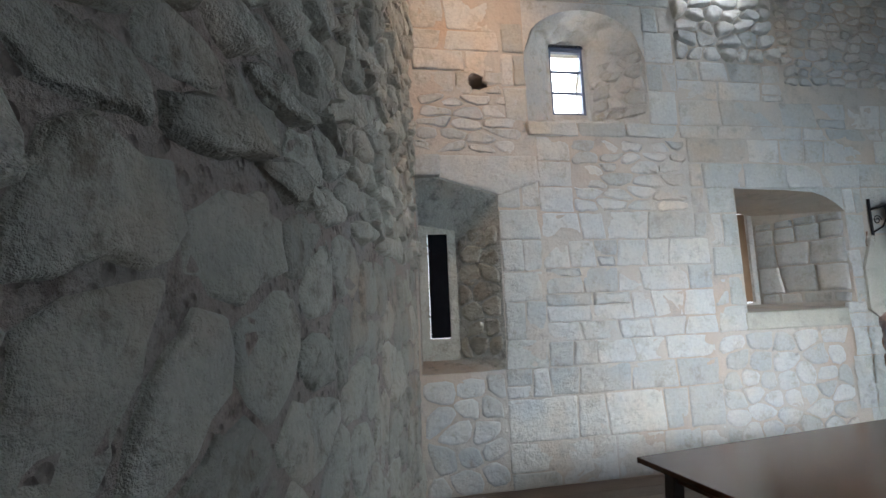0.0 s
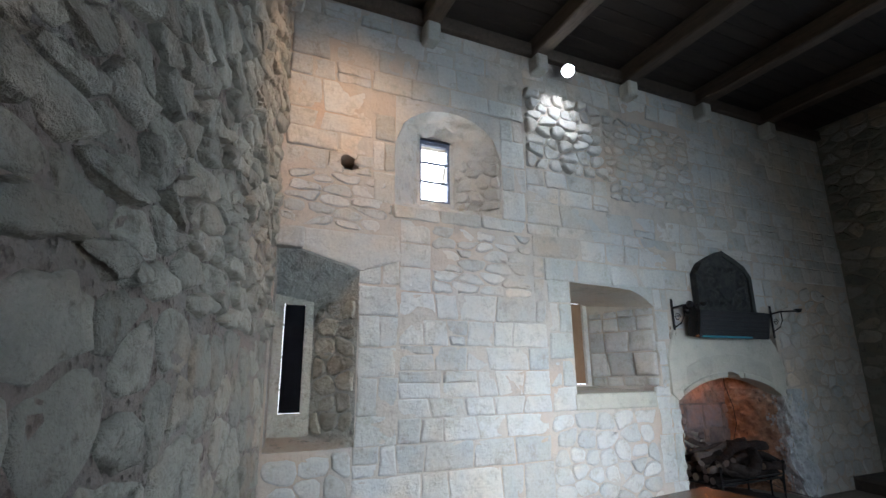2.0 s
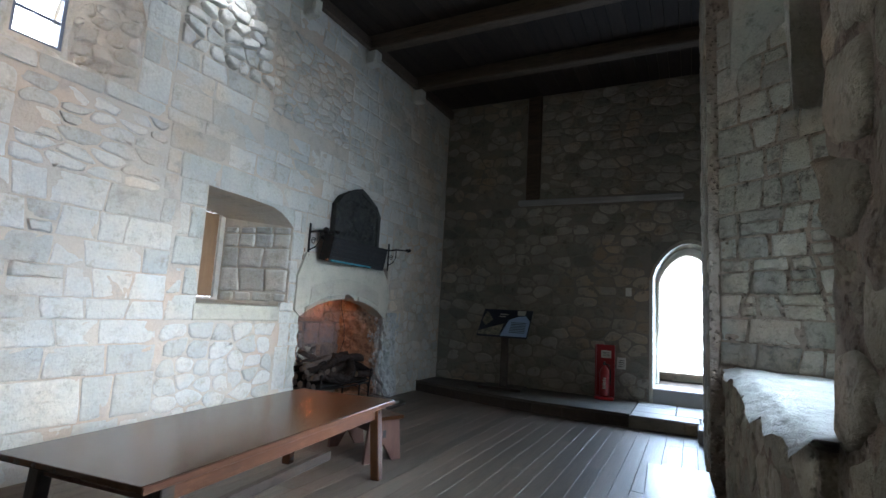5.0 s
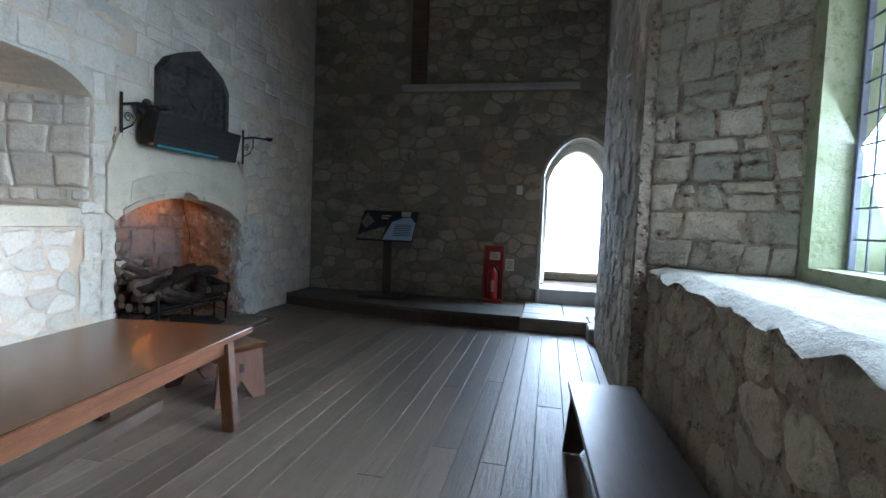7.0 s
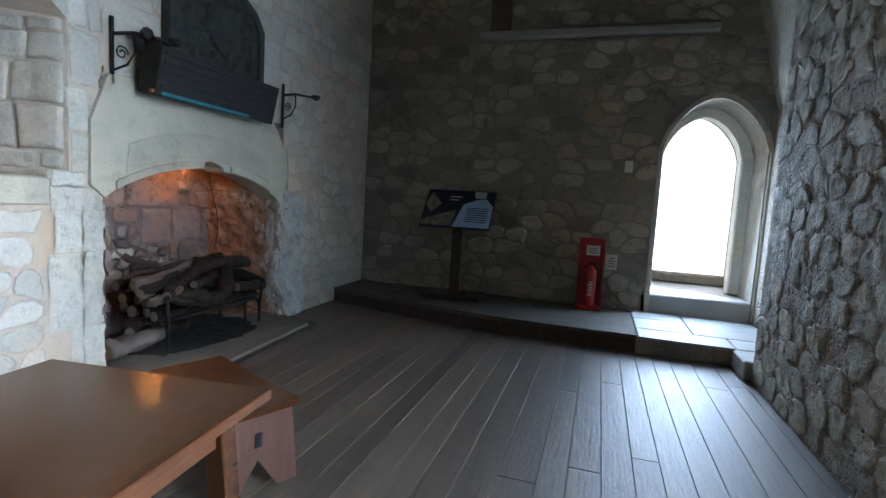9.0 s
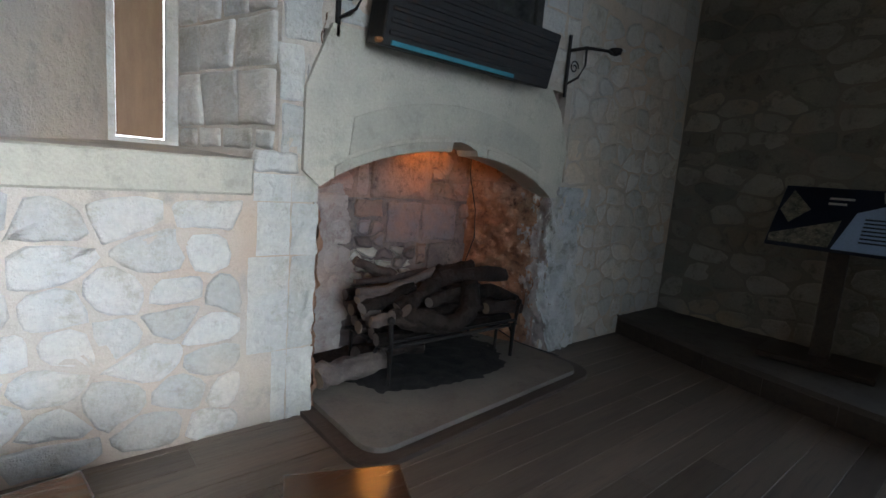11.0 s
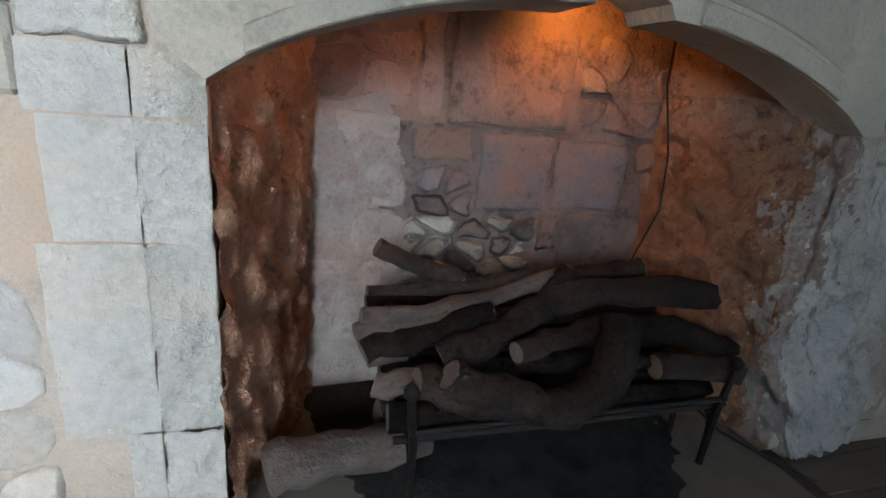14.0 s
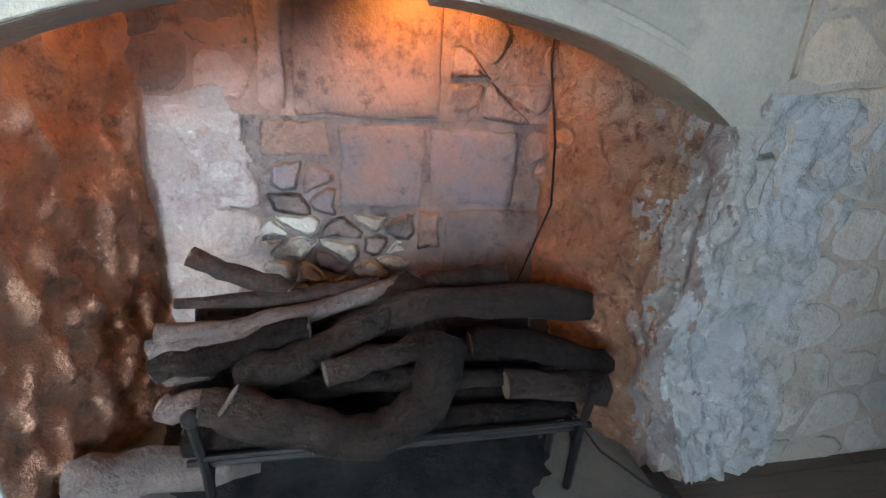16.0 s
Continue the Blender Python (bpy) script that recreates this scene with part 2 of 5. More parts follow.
LITSILL = shade("worn_sill_stone", (0.50, 0.49, 0.45), (0.40, 0.39, 0.36), scale=5, bump=0.9, bump_scale=14, vary=0.15, stain=(0.27, 0.26, 0.24))
TEAL = shade("teal_paint", (0.03, 0.22, 0.26), (0.02, 0.16, 0.20), scale=8, bump=0.2, vary=0, rough=0.5)
RUST = shade("rusty_orange", (0.38, 0.15, 0.05), (0.28, 0.10, 0.035), scale=12, bump=0.4, vary=0, rough=0.8)
LENS = glow("lamp_glass", (0.85, 0.93, 1.0), 40)
OUTSIDE = glow("bright_outdoors", (0.95, 0.97, 1.0), 6)
GREENERY = shade("grass", (0.07, 0.10, 0.03), (0.05, 0.08, 0.025), scale=3, bump=0.5, vary=0)
GLASS = bpy.data.materials.new("window_glass")
GLASS.use_nodes = True
_b = GLASS.node_tree.nodes["Principled BSDF"]
_b.inputs["Transmission Weight"].default_value, _b.inputs["Roughness"].default_value, _b.inputs["IOR"].default_value = 1.0, 0.08, 1.1
_b.inputs["Base Color"].default_value = (0.93, 0.97, 0.95, 1)


# ---- mesh helpers ----
def mesh(name, verts, faces, mat, parent=None, smooth=False, label=""):
    me = bpy.data.meshes.new(name)
    me.from_pydata([tuple(v) for v in verts], [], faces)
    me.update()
    bm = bmesh.new()
    bm.from_mesh(me)
    bmesh.ops.recalc_face_normals(bm, faces=bm.faces)
    bm.to_mesh(me)
    bm.free()
    if smooth:
        me.shade_smooth()
    if mat:
        me.materials.append(mat)
    ob = new(name, me)
    ob.parent = parent
    if label:
        ob["label"] = label
    return ob


def part(name, bm, mat, parent=None, label="", smooth=False):
    me = bpy.data.meshes.new(name)
    bmesh.ops.recalc_face_normals(bm, faces=bm.faces)
    bm.to_mesh(me)
    bm.free()
    if smooth:
        me.shade_smooth()
    me.materials.append(mat)
    ob = new(name, me)
    ob.parent = parent
    if label:
        ob["label"] = label
    return ob


def empty(name, m):
    ob = new(name)
    ob.matrix_world = m
    ob.empty_display_size = 0.1
    return ob


def box(x0, x1, y0, y1, z0, z1, bevel=0.006, bm=None, m=None, seg=1):
    one = bmesh.new()
    bmesh.ops.create_cube(one, size=1)
    bmesh.ops.scale(one, vec=(x1 - x0, y1 - y0, z1 - z0), verts=one.verts)
    bmesh.ops.translate(one, vec=((x0 + x1) / 2, (y0 + y1) / 2, (z0 + z1) / 2), verts=one.verts)
    if bevel:
        bmesh.ops.bevel(one, geom=one.edges[:], offset=min(bevel, 0.4 * min(x1 - x0, y1 - y0, z1 - z0)), segments=seg, affect="EDGES", profile=0.6)
    if m:
        one.transform(m)
    if bm is None:
        return one
    me = bpy.data.meshes.new("tmp")
    one.to_mesh(me)
    one.free()
    bm.from_mesh(me)
    bpy.data.meshes.remove(me)
    return bm


def prism(outline, depth, m=None, bevel=0.0):
    """A plate: a closed outline in x, z, thick along +y by depth."""
    bm = bmesh.new()
    a = [bm.verts.new((x, 0, z)) for x, z in outline]
    face = bm.faces.new(a)
    ext = bmesh.ops.extrude_face_region(bm, geom=[face])
    bmesh.ops.translate(bm, vec=(0, depth, 0), verts=[v for v in ext["geom"] if isinstance(v, bmesh.types.BMVert)])
    if bevel:
        bmesh.ops.bevel(bm, geom=bm.edges[:], offset=bevel, segments=1, affect="EDGES")
    if m:
        bm.transform(m)
    return bm


def lathe(profile, n=16, bm=None, m=None):
    bm = bm or bmesh.new()
    rings = []
    for r, z in profile:
        rings.append([bm.verts.new((m or Matrix()) @ Vector((r * math.cos(2 * math.pi * k / n), r * math.sin(2 * math.pi * k / n), z))) for k in range(n)])
    for a, b in zip(rings, rings[1:]):
        for k in range(n):
            bm.faces.new((a[k], a[(k + 1) % n], b[(k + 1) % n], b[k]))
    bm.faces.new(rings[0][::-1])
    bm.faces.new(rings[-1])
    return bm


def tube(points, radii, n=8, bm=None, wobble=0.0, seed=0):
    """A bent, tapering rod through the points."""
    bm = bm or bmesh.new()
    pts = [Vector(p) for p in points]
    rings = []
    for i, p in enumerate(pts):
        way = (pts[min(i + 1, len(pts) - 1)] - pts[max(i - 1, 0)]).normalized()
        side = way.cross(Vector((0, 0, 1)) if abs(way.z) < 0.9 else Vector((1, 0, 0))).normalized()
        up = side.cross(way)
        r = radii[i] if isinstance(radii, (list, tuple)) else radii
        ring = []
        for k in range(n):
            a = 2 * math.pi * k / n
            rr = r * (1 + wobble * noise.noise(Vector((math.cos(a) + seed, math.sin(a) * 1.3, i * 0.7 + seed * 3))))
            ring.append(bm.verts.new(p + side * rr * math.cos(a) + up * rr * math.sin(a)))
        rings.append(ring)
    for a, b in zip(rings, rings[1:]):
        for k in range(n):
            bm.faces.new((a[k], a[(k + 1) % n], b[(k + 1) % n], b[k]))
    bm.faces.new(rings[0][::-1])
    bm.faces.new(rings[-1])
    return bm


class Plane:
    """A wall's face: u along it, v up, d out into the room."""

    def __init__(self, a, b, inward, z0=0.0):
        self.o = Vector((*a, z0))
        self.u = Vector((b[0] - a[0], b[1] - a[1], 0))
        self.length = self.u.length
        self.u.normalize()
        n = Vector((-self.u.y, self.u.x, 0))
        self.n = n if n.dot(Vector((*inward, 0)) - self.o) > 0 else -n

    def at(self, u, v, d=0.0):
        return self.o + self.u * u + Vector((0, 0, v)) + self.n * d


def slab(name, pl, u0, u1, v0, v1, thick, holes, mat, label=""):
    """A solid wall with rectangular holes right through it."""
    us = sorted({u0, u1, *(x for h in holes for x in h[:2] if u0 < x < u1)})
    vs = sorted({v0, v1, *(x for h in holes for x in h[2:4] if v0 < x < v1)})
    solid = [[not any(h[0] < (a + b) / 2 < h[1] and h[2] < (c + d) / 2 < h[3] for h in holes) for c, d in zip(vs, vs[1:])] for a, b in zip(us, us[1:])]
    verts, faces, seen = [], [], {}

    def vid(i, j, k):
        if (i, j, k) not in seen:
            seen[i, j, k] = len(verts)
            verts.append(pl.at(us[i], vs[j], -thick * k))
        return seen[i, j, k]

    nu, nv = len(us) - 1, len(vs) - 1
    ok = lambda i, j: 0 <= i < nu and 0 <= j < nv and solid[i][j]  # noqa: E731
    for i in range(nu):
        for j in range(nv):
            if not solid[i][j]:
                continue
            for k in (0, 1):
                faces.append([vid(i, j, k), vid(i + 1, j, k), vid(i + 1, j + 1, k), vid(i, j + 1, k)])
            for (di, dj), (p, q) in {(-1, 0): ((0, 0), (0, 1)), (1, 0): ((1, 0), (1, 1)), (0, -1): ((0, 0), (1, 0)), (0, 1): ((0, 1), (1, 1))}.items():
                if not ok(i + di, j + dj):
                    faces.append([vid(i + p[0], j + p[1], 0), vid(i + q[0], j + q[1], 0), vid(i + q[0], j + q[1], 1), vid(i + p[0], j + p[1], 1)])
    return tagged(mesh(name, verts, faces, mat), label, "wall", kind="structure")


rng = random.Random(7)


def inset(poly, d):
    """A convex-ish outline drawn in by about d."""
    cu, cv = sum(p[0] for p in poly) / len(poly), sum(p[1] for p in poly) / len(poly)
    out = []
    for u, v in poly:
        r = math.hypot(u - cu, v - cv) or 1e-6
        k = max(0.15, 1 - d / r)
        out.append((cu + (u - cu) * k, cv + (v - cv) * k))
    return out


def rubbed(poly):
    """The outline with each corner cut off."""
    out = []
    for i, p in enumerate(poly):
        q = poly[(i + 1) % len(poly)]
        out += [(p[0] * 0.77 + q[0] * 0.23, p[1] * 0.77 + q[1] * 0.23), (p[0] * 0.23 + q[0] * 0.77, p[1] * 0.23 + q[1] * 0.77)]
    return out


def ragged(poly, step, amp):
    """The outline with its sides broken into short, uneven runs and its corners rubbed off."""
    out, n = [], len(poly)
    for i in range(n):
        p, q = poly[i], poly[(i + 1) % n]
        L_ = math.hypot(q[0] - p[0], q[1] - p[1])
        k = max(1, min(5, round(L_ / step)))
        for s in range(k):
            f = (s + (0.12 if s == 0 else 0)) / k
            out.append((p[0] + (q[0] - p[0]) * f + rng.uniform(-amp, amp), p[1] + (q[1] - p[1]) * f + rng.uniform(-amp, amp)))
        if L_ > 2 * step:
            out.append((p[0] + (q[0] - p[0]) * (1 - 0.1 / k) + rng.uniform(-amp, amp) * 0.5, p[1] + (q[1] - p[1]) * (1 - 0.1 / k) + rng.uniform(-amp, amp) * 0.5))
    return out


def poly_stone(pl, poly, proud, rough=0.0, gap=0.004, step=0.09, amp=0.004, verts=None, faces=None):
    """One stone on a wall's face: the outline, how far it stands out, how rough its face is."""
    own = verts is None
    if own:
        verts, faces = [], []
    base = len(verts)
    edge = ragged(inset(poly, gap), step, amp)
    n = len(edge)
    cu, cv = sum(p[0] for p in edge) / n, sum(p[1] for p in edge) / n
    size = max(0.04, min(math.hypot(u - cu, v - cv) for u, v in edge))
    tu, tv = rng.uniform(-1, 1) * (0.004 + 0.3 * proud) / size, rng.uniform(-1, 1) * (0.004 + 0.3 * proud) / size
    if rough:
        rings = [(edge, -0.03, 0), (inset(edge, 0.004), proud * 0.35, 0.3), (inset(edge, 0.016), proud * 0.85, 0.6), (inset(edge, 0.30 * size), proud, 1), (inset(edge, 0.62 * size), proud * 1.05, 1)]
    else:
        rings = [(edge, -0.03, 0), (inset(edge, 0.001), proud * 0.6, 0), (inset(edge, 0.007), proud, 0), (inset(edge, 0.03), proud, 0)]
    seed = rng.uniform(0, 100)
    for ring, d, k in rings:
        for u, v in ring:
            dd = d
            if d > 0:
                dd += (tu * (u - cu) + tv * (v - cv)) * (0.5 if rough else 1)
                if rough:
                    q = Vector((u * 8 + seed, v * 8, seed))
                    dd += k * rough * (noise.noise(q) + 0.6 * noise.noise(q * 2.3))
            verts.append(pl.at(u, v, dd))
    verts.append(pl.at(cu, cv, proud + rough * 0.5 * noise.noise(Vector((cu * 8 + seed, cv * 8, seed)))))
    c = len(verts) - 1
    for k in range(len(rings) - 1):
        a, b = base + k * n, base + (k + 1) * n
        for i in range(n):
            j = (i + 1) % n
            faces.append((a + i, a + j, b + j, b + i))
    a = base + (len(rings) - 1) * n
    for i in range(n):
        faces.append((a + i, a + (i + 1) % n, c))
    return (verts, faces) if own else None


def stone(pl, u0, u1, v0, v1, proud, jitter=0.01, rough=0.0, gap=0.004):
    j = lambda: rng.uniform(-jitter, jitter)  # noqa: E731
    return poly_stone(pl, [(u0 + j(), v0 + j()), (u1 + j(), v0 + j()), (u1 + j(), v1 + j()), (u0 + j(), v1 + j())], proud, rough, gap)


def clip(poly, a, b, c):
    """The part of an outline where a*u + b*v <= c."""
    out = []
    for i, p in enumerate(poly):
        q = poly[(i + 1) % len(poly)]
        dp, dq = a * p[0] + b * p[1] - c, a * q[0] + b * q[1] - c
        if dp <= 0:
            out.append(p)
        if (dp < 0 < dq) or (dq < 0 < dp):
            f = dp / (dp - dq)
            out.append((p[0] + (q[0] - p[0]) * f, p[1] + (q[1] - p[1]) * f))
    return out


def rubble(parent, pl, u0, u1, v0, v1, du, dv, mat, rest, holes=(), proud=(0.005, 0.03), rough=0.012, gap=0.008, parts=300, near=None, wild=0.42, piece="stone", pick=None, amp=0.008, flat=0.0):
    """Uneven stones that fit round one another."""
    seeds = {}
    nj, made, rv, rf = max(1, round((v1 - v0) / dv)), 0, [], []
    dv = (v1 - v0) / nj
    for j in range(-1, nj + 1):
        row = du * rng.uniform(0.8, 1.25)
        ni = max(1, round((u1 - u0) / row))
        seeds[j] = [(u0 + (i + 0.5 + rng.uniform(-wild, wild)) * (u1 - u0) / ni, v0 + (j + 0.5 + rng.uniform(-wild, wild) * 0.8) * dv) for i in range(-1, ni + 1)]
    asp = du / dv
    for j in range(nj):
        for p in seeds[j]:
            if not (u0 <= p[0] <= u1) or any(h[0] - 0.02 < p[0] < h[1] + 0.02 and h[2] - 0.02 < p[1] < h[3] + 0.02 for h in holes):
                continue
            poly = [(max(u0, p[0] - 1.4 * du), max(v0, p[1] - 1.3 * dv)), (min(u1, p[0] + 1.4 * du), max(v0, p[1] - 1.3 * dv)), (min(u1, p[0] + 1.4 * du), min(v1, p[1] + 1.3 * dv)), (max(u0, p[0] - 1.4 * du), min(v1, p[1] + 1.3 * dv))]
            for k in (j - 1, j, j + 1):
                for q in seeds.get(k, ()):
                    if q is p or abs(q[0] - p[0]) > 2.6 * du:
                        continue
                    # nearness measured with heights stretched, so that stones lie long
                    a, b = q[0] - p[0], (q[1] - p[1]) * asp * asp
                    poly = clip(poly, a, b, a * (p[0] + q[0]) / 2 + b * (p[1] + q[1]) / 2)
                    if len(poly) < 3:
                        break
                if len(poly) < 3:
                    break
            for h in holes:
                if len(poly) < 3:
                    break
                us, vs = [x for x, _ in poly], [y for _, y in poly]
                if max(us) > h[0] and min(us) < h[1] and max(vs) > h[2] and min(vs) < h[3]:
                    side = max((h[0] - p[0], (-1, 0)), (p[0] - h[1], (1, 0)), (h[2] - p[1], (0, -1)), (p[1] - h[3], (0, 1)))[1]
                    cut_ = {(-1, 0): (1, 0, h[0]), (1, 0): (-1, 0, -h[1]), (0, -1): (0, 1, h[2]), (0, 1): (0, -1, -h[3])}[side]
                    poly = clip(poly, *cut_)
            if len(poly) < 3 or max(x for x, _ in poly) - min(x for x, _ in poly) < 0.05 or max(y for _, y in poly) - min(y for _, y in poly) < 0.04:
                continue
            poly = rubbed(poly)
            m = pick(p[0], p[1]) if pick else mat
            ro = 0 if rng.random() < flat else rough * rng.uniform(0.5, 1.4)
            if pick or (made < parts and (near is None or near(p[0], p[1]))):
                quick(piece, *poly_stone(pl, poly, rng.uniform(*proud), ro, gap * rng.uniform(0.6, 1.7), 0.09, amp), m, parent)
                made += 1
            else:
                poly_stone(pl, poly, rng.uniform(*proud), ro, gap * rng.uniform(0.6, 1.7), 0.11, amp, rv, rf)
    if rv:
        quick("stonework", rv, rf, rest, parent)["kind"] = "stuff"


def quick(name, verts, faces, mat, parent, smooth=True):
    me = bpy.data.meshes.new(name)
    me.from_pydata([tuple(v) for v in verts], [], faces)
    me.materials.append(mat)
    if smooth:
        me.shade_smooth()
    ob = new(name, me)
    ob.parent = parent
    return ob


def masonry(parent, pl, u0, u1, bounds, holes, mat, rest, length, proud=(0.004, 0.014), rough=0.0, gap=0.004, parts=300, near=None, split=0.0, bold=0.12, wave=0.012):
    """Uneven courses of squared stones between the heights in bounds; those that near() picks, up to a number, are pieces of their own."""
    made, rv, rf = 0, [], []
    lift = lambda u, v: v + wave * (noise.noise(Vector((u * 1.3, v * 7, 3))) + 0.5 * noise.noise(Vector((u * 4, v * 7, 9))))  # noqa: E731
    for v0, v1 in zip(bounds, bounds[1:]):
        blocked = sorted((h[0], h[1]) for h in holes if h[2] < v1 - 0.01 and h[3] > v0 + 0.01)
        free, x = [], u0
        for a, b in blocked:
            if a > x:
                free.append((x, a))
            x = max(x, b)
        if x < u1:
            free.append((x, u1))
        for a, b in free:
            x, lean0 = a, 0.0
            while x < b - 0.02:
                w = rng.uniform(*length) * rng.choice((0.7, 1.0, 1.0, 1.3)) * (0.8 + 0.6 * (v1 - v0))
                if b - x - w < length[0] * 0.6:
                    w = b - x
                lean1 = 0.0 if x + w >= b - 1e-6 else rng.uniform(-0.025, 0.025)
                rows = [(v0, v1)]
                if split and rng.random() < split and v1 - v0 > 0.14:
                    m = v0 + (v1 - v0) * rng.uniform(0.35, 0.65)
                    rows = [(v0, m), (m, v1)]
                for c, d in rows:
                    f0, f1 = (c - v0) / (v1 - v0), (d - v0) / (v1 - v0)
                    poly = [(x - lean0 + 2 * lean0 * f0, lift(x, c)), (x + w - lean1 + 2 * lean1 * f0, lift(x + w, c)), (x + w - lean1 + 2 * lean1 * f1, lift(x + w, d)), (x - lean0 + 2 * lean0 * f1, lift(x, d))]
                    p = rng.uniform(*proud) + (rng.uniform(0.006, 0.018) if rng.random() < bold else 0)
                    ro = rough * rng.uniform(0, 1.5)
                    g = gap * rng.uniform(0.5, 1.8)
                    if made < parts and (near is None or near(x + w / 2, (c + d) / 2)):
                        quick("stone", *poly_stone(pl, poly, p, ro, g), mat, parent)
                        made += 1
                    else:
                        poly_stone(pl, poly, p, ro, g, 0.11, 0.004, rv, rf)
                x, lean0 = x + w, lean1
    if rv:
        quick("stonework", rv, rf, rest, parent)["kind"] = "stuff"


def courses(keys, step, wild=0.25):
    """Heights of courses that pass through all the keys."""
    out = [keys[0]]
    for a, b in zip(keys, keys[1:]):
        n = max(1, round((b - a) / step))
        cuts = [a + (b - a) * k / n for k in range(1, n)]
        out += [c + rng.uniform(-wild, wild) * (b - a) / n * 0.5 for c in cuts] + [b]
    return out


def funnel(name, front, back, mat, parent, label=""):
    n = len(front)
    return mesh(name, list(front) + list(back), [(i, (i + 1) % n, n + (i + 1) % n, n + i) for i in range(n)], mat, parent, label=label)

# ---- the hall: walls, floor, ceiling ----
HIGH = 6.0
W = 6.3            # the fireplace wall's face
X0, X1 = 0.4, 9.65
CENTRE = (4.0, 3.5)
north = Plane((0.0, W), (10.0, W), CENTRE)
NORTH_HOLES = [(0.99, 1.18, 3.79, 3.95), (0.42, 1.22, 1.07, 2.95), (1.58, 2.92, 3.47, 4.78), (3.82, 5.17, 1.48, 2.8), (5.4, 7.56, 0.0, 2.22)]
wall_north = slab("wall_north", north, X0 - 0.4, X1 + 0.6, 0, HIGH + 0.3, 1.4, NORTH_HOLES, MORTAR, "pale limestone wall of squared stones in tan mortar")

# the slanting wall beside the start
west = Plane((0.4, W), (-0.95, 0.9), CENTRE)
wall_west = slab("wall_west", west, -0.3, west.length + 0.6, 0, HIGH + 0.3, 0.8, [], RUBBLE_MORTAR, "rough grey rubble wall with deep worn joints")

# far wall with the doorway
east = Plane((X1, 0.2), (X1, W), CENTRE)   # u = y - 0.2
DOOR_Y0, DOOR_Y1, DOOR_Z0, DOOR_TOP = 0.95, 2.14, 0.43, 2.95
EAST_HOLES = [(DOOR_Y0 - 0.2, DOOR_Y1 - 0.2, 0.0, DOOR_TOP)]
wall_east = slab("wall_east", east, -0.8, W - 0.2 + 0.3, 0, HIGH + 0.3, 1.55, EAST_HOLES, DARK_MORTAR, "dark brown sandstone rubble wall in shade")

# right-hand wall: pier, deep window bay, near stretch
PIER = 1.38
south = Plane((5.06, PIER), (7.75, PIER), CENTRE)
wall_south = slab("wall_south", south, 0, 2.69, 0, HIGH + 0.3, 1.15, [], RUBBLE_MORTAR, "grey rubble pier between window bay and doorway")
recess = Plane((7.75, 0.9), (X1, 0.9), CENTRE)
wall_recess = slab("wall_south_recess", recess, -0.02, 1.9, 0, HIGH + 0.3, 0.75, [], RUBBLE_MORTAR, "shadowed rubble return wall beside the doorway")
near_wall = Plane((-1.1, 0.96), (2.18, 1.1), CENTRE)
wall_near = slab("wall_south_near", near_wall, -0.3, near_wall.length, 0, HIGH + 0.3, 0.9, [], RUBBLE_MORTAR, "dark pitted rubble wall beside window bay")
BAY0, BAY1, SILL = 2.18, 5.06, 1.22
bay = Plane((BAY0, 1.16), (BAY1, 1.27), CENTRE)
wall_bay = slab("wall_south_under_bay", bay, 0, bay.length, 0, SILL - 0.05, 1.1, [], RUBBLE_MORTAR, "rubble parapet wall below the window bay")

# floor base below the boards, door passage, ground outdoors
tagged(part("floor", box(-1.6, X1 + 0.2, 0.0, W + 0.1, -0.3, -0.035, 0), DARKWOOD), "dark wooden floor of wide worn boards", "floor", kind="structure")
ground = tagged(part("ground", box(-300, 300, -300, 300, -1.2, -0.8, 0), GREENERY), "grassy ground outside the castle", "ground", kind="structure")

# ceiling: boards over beams
bm = bmesh.new()
y = 0.0
while y < W + 0.2:
    w = rng.uniform(0.16, 0.24)
    box(-1.6, X1 + 0.3, y, y + w - 0.008, HIGH, HIGH + 0.05, 0.004, bm)
    y += w
tagged(part("ceiling", bm, CEILBOARD), "dark boarded timber ceiling", "ceiling", kind="structure")
tagged(part("roof_deck", box(-2.2, X1 + 1.6, -0.4, W + 1.3, HIGH + 0.3, HIGH + 0.5, 0), BEAM), "plain deck above the boards", "roof", kind="structure")
for i, x in enumerate((0.42, 1.97, 3.5, 5.05, 6.55, 8.1)):
    ob = part("ceiling_beam", box(x - 0.1, x + 0.1, 0.2, W - 0.02, HIGH - 0.25, HIGH - 0.002, 0.02), BEAM)
    tagged(ob, "thick old oak ceiling beam", "beam", "ceiling beams", "structure")
    tagged(part("beam_corbel", box(x - 0.09, x + 0.09, W - 0.2, W + 0.02, HIGH - 0.5, HIGH - 0.254, 0.025), DRESSED), "small stone corbel under a beam end", "corbel", "beam corbels", "structure")
tagged(part("wall_plate", box(X0 - 0.3, X1, W - 0.1, W - 0.004, HIGH - 0.24, HIGH - 0.06, 0.015), BEAM), "dark timber wall plate", "beam", kind="structure")


def arc(x0, x1, z0, rise, n=14, pointed=0.0):
    out = []
    for k in range(n + 1):
        f = k / n
        s = abs(2 * f - 1)
        z = math.sqrt(max(0.0, 1 - s * s)) if not pointed else (1 - s ** 1.85) ** 0.7
        out.append((x0 + (x1 - x0) * f, z0 + rise * z))
    return out


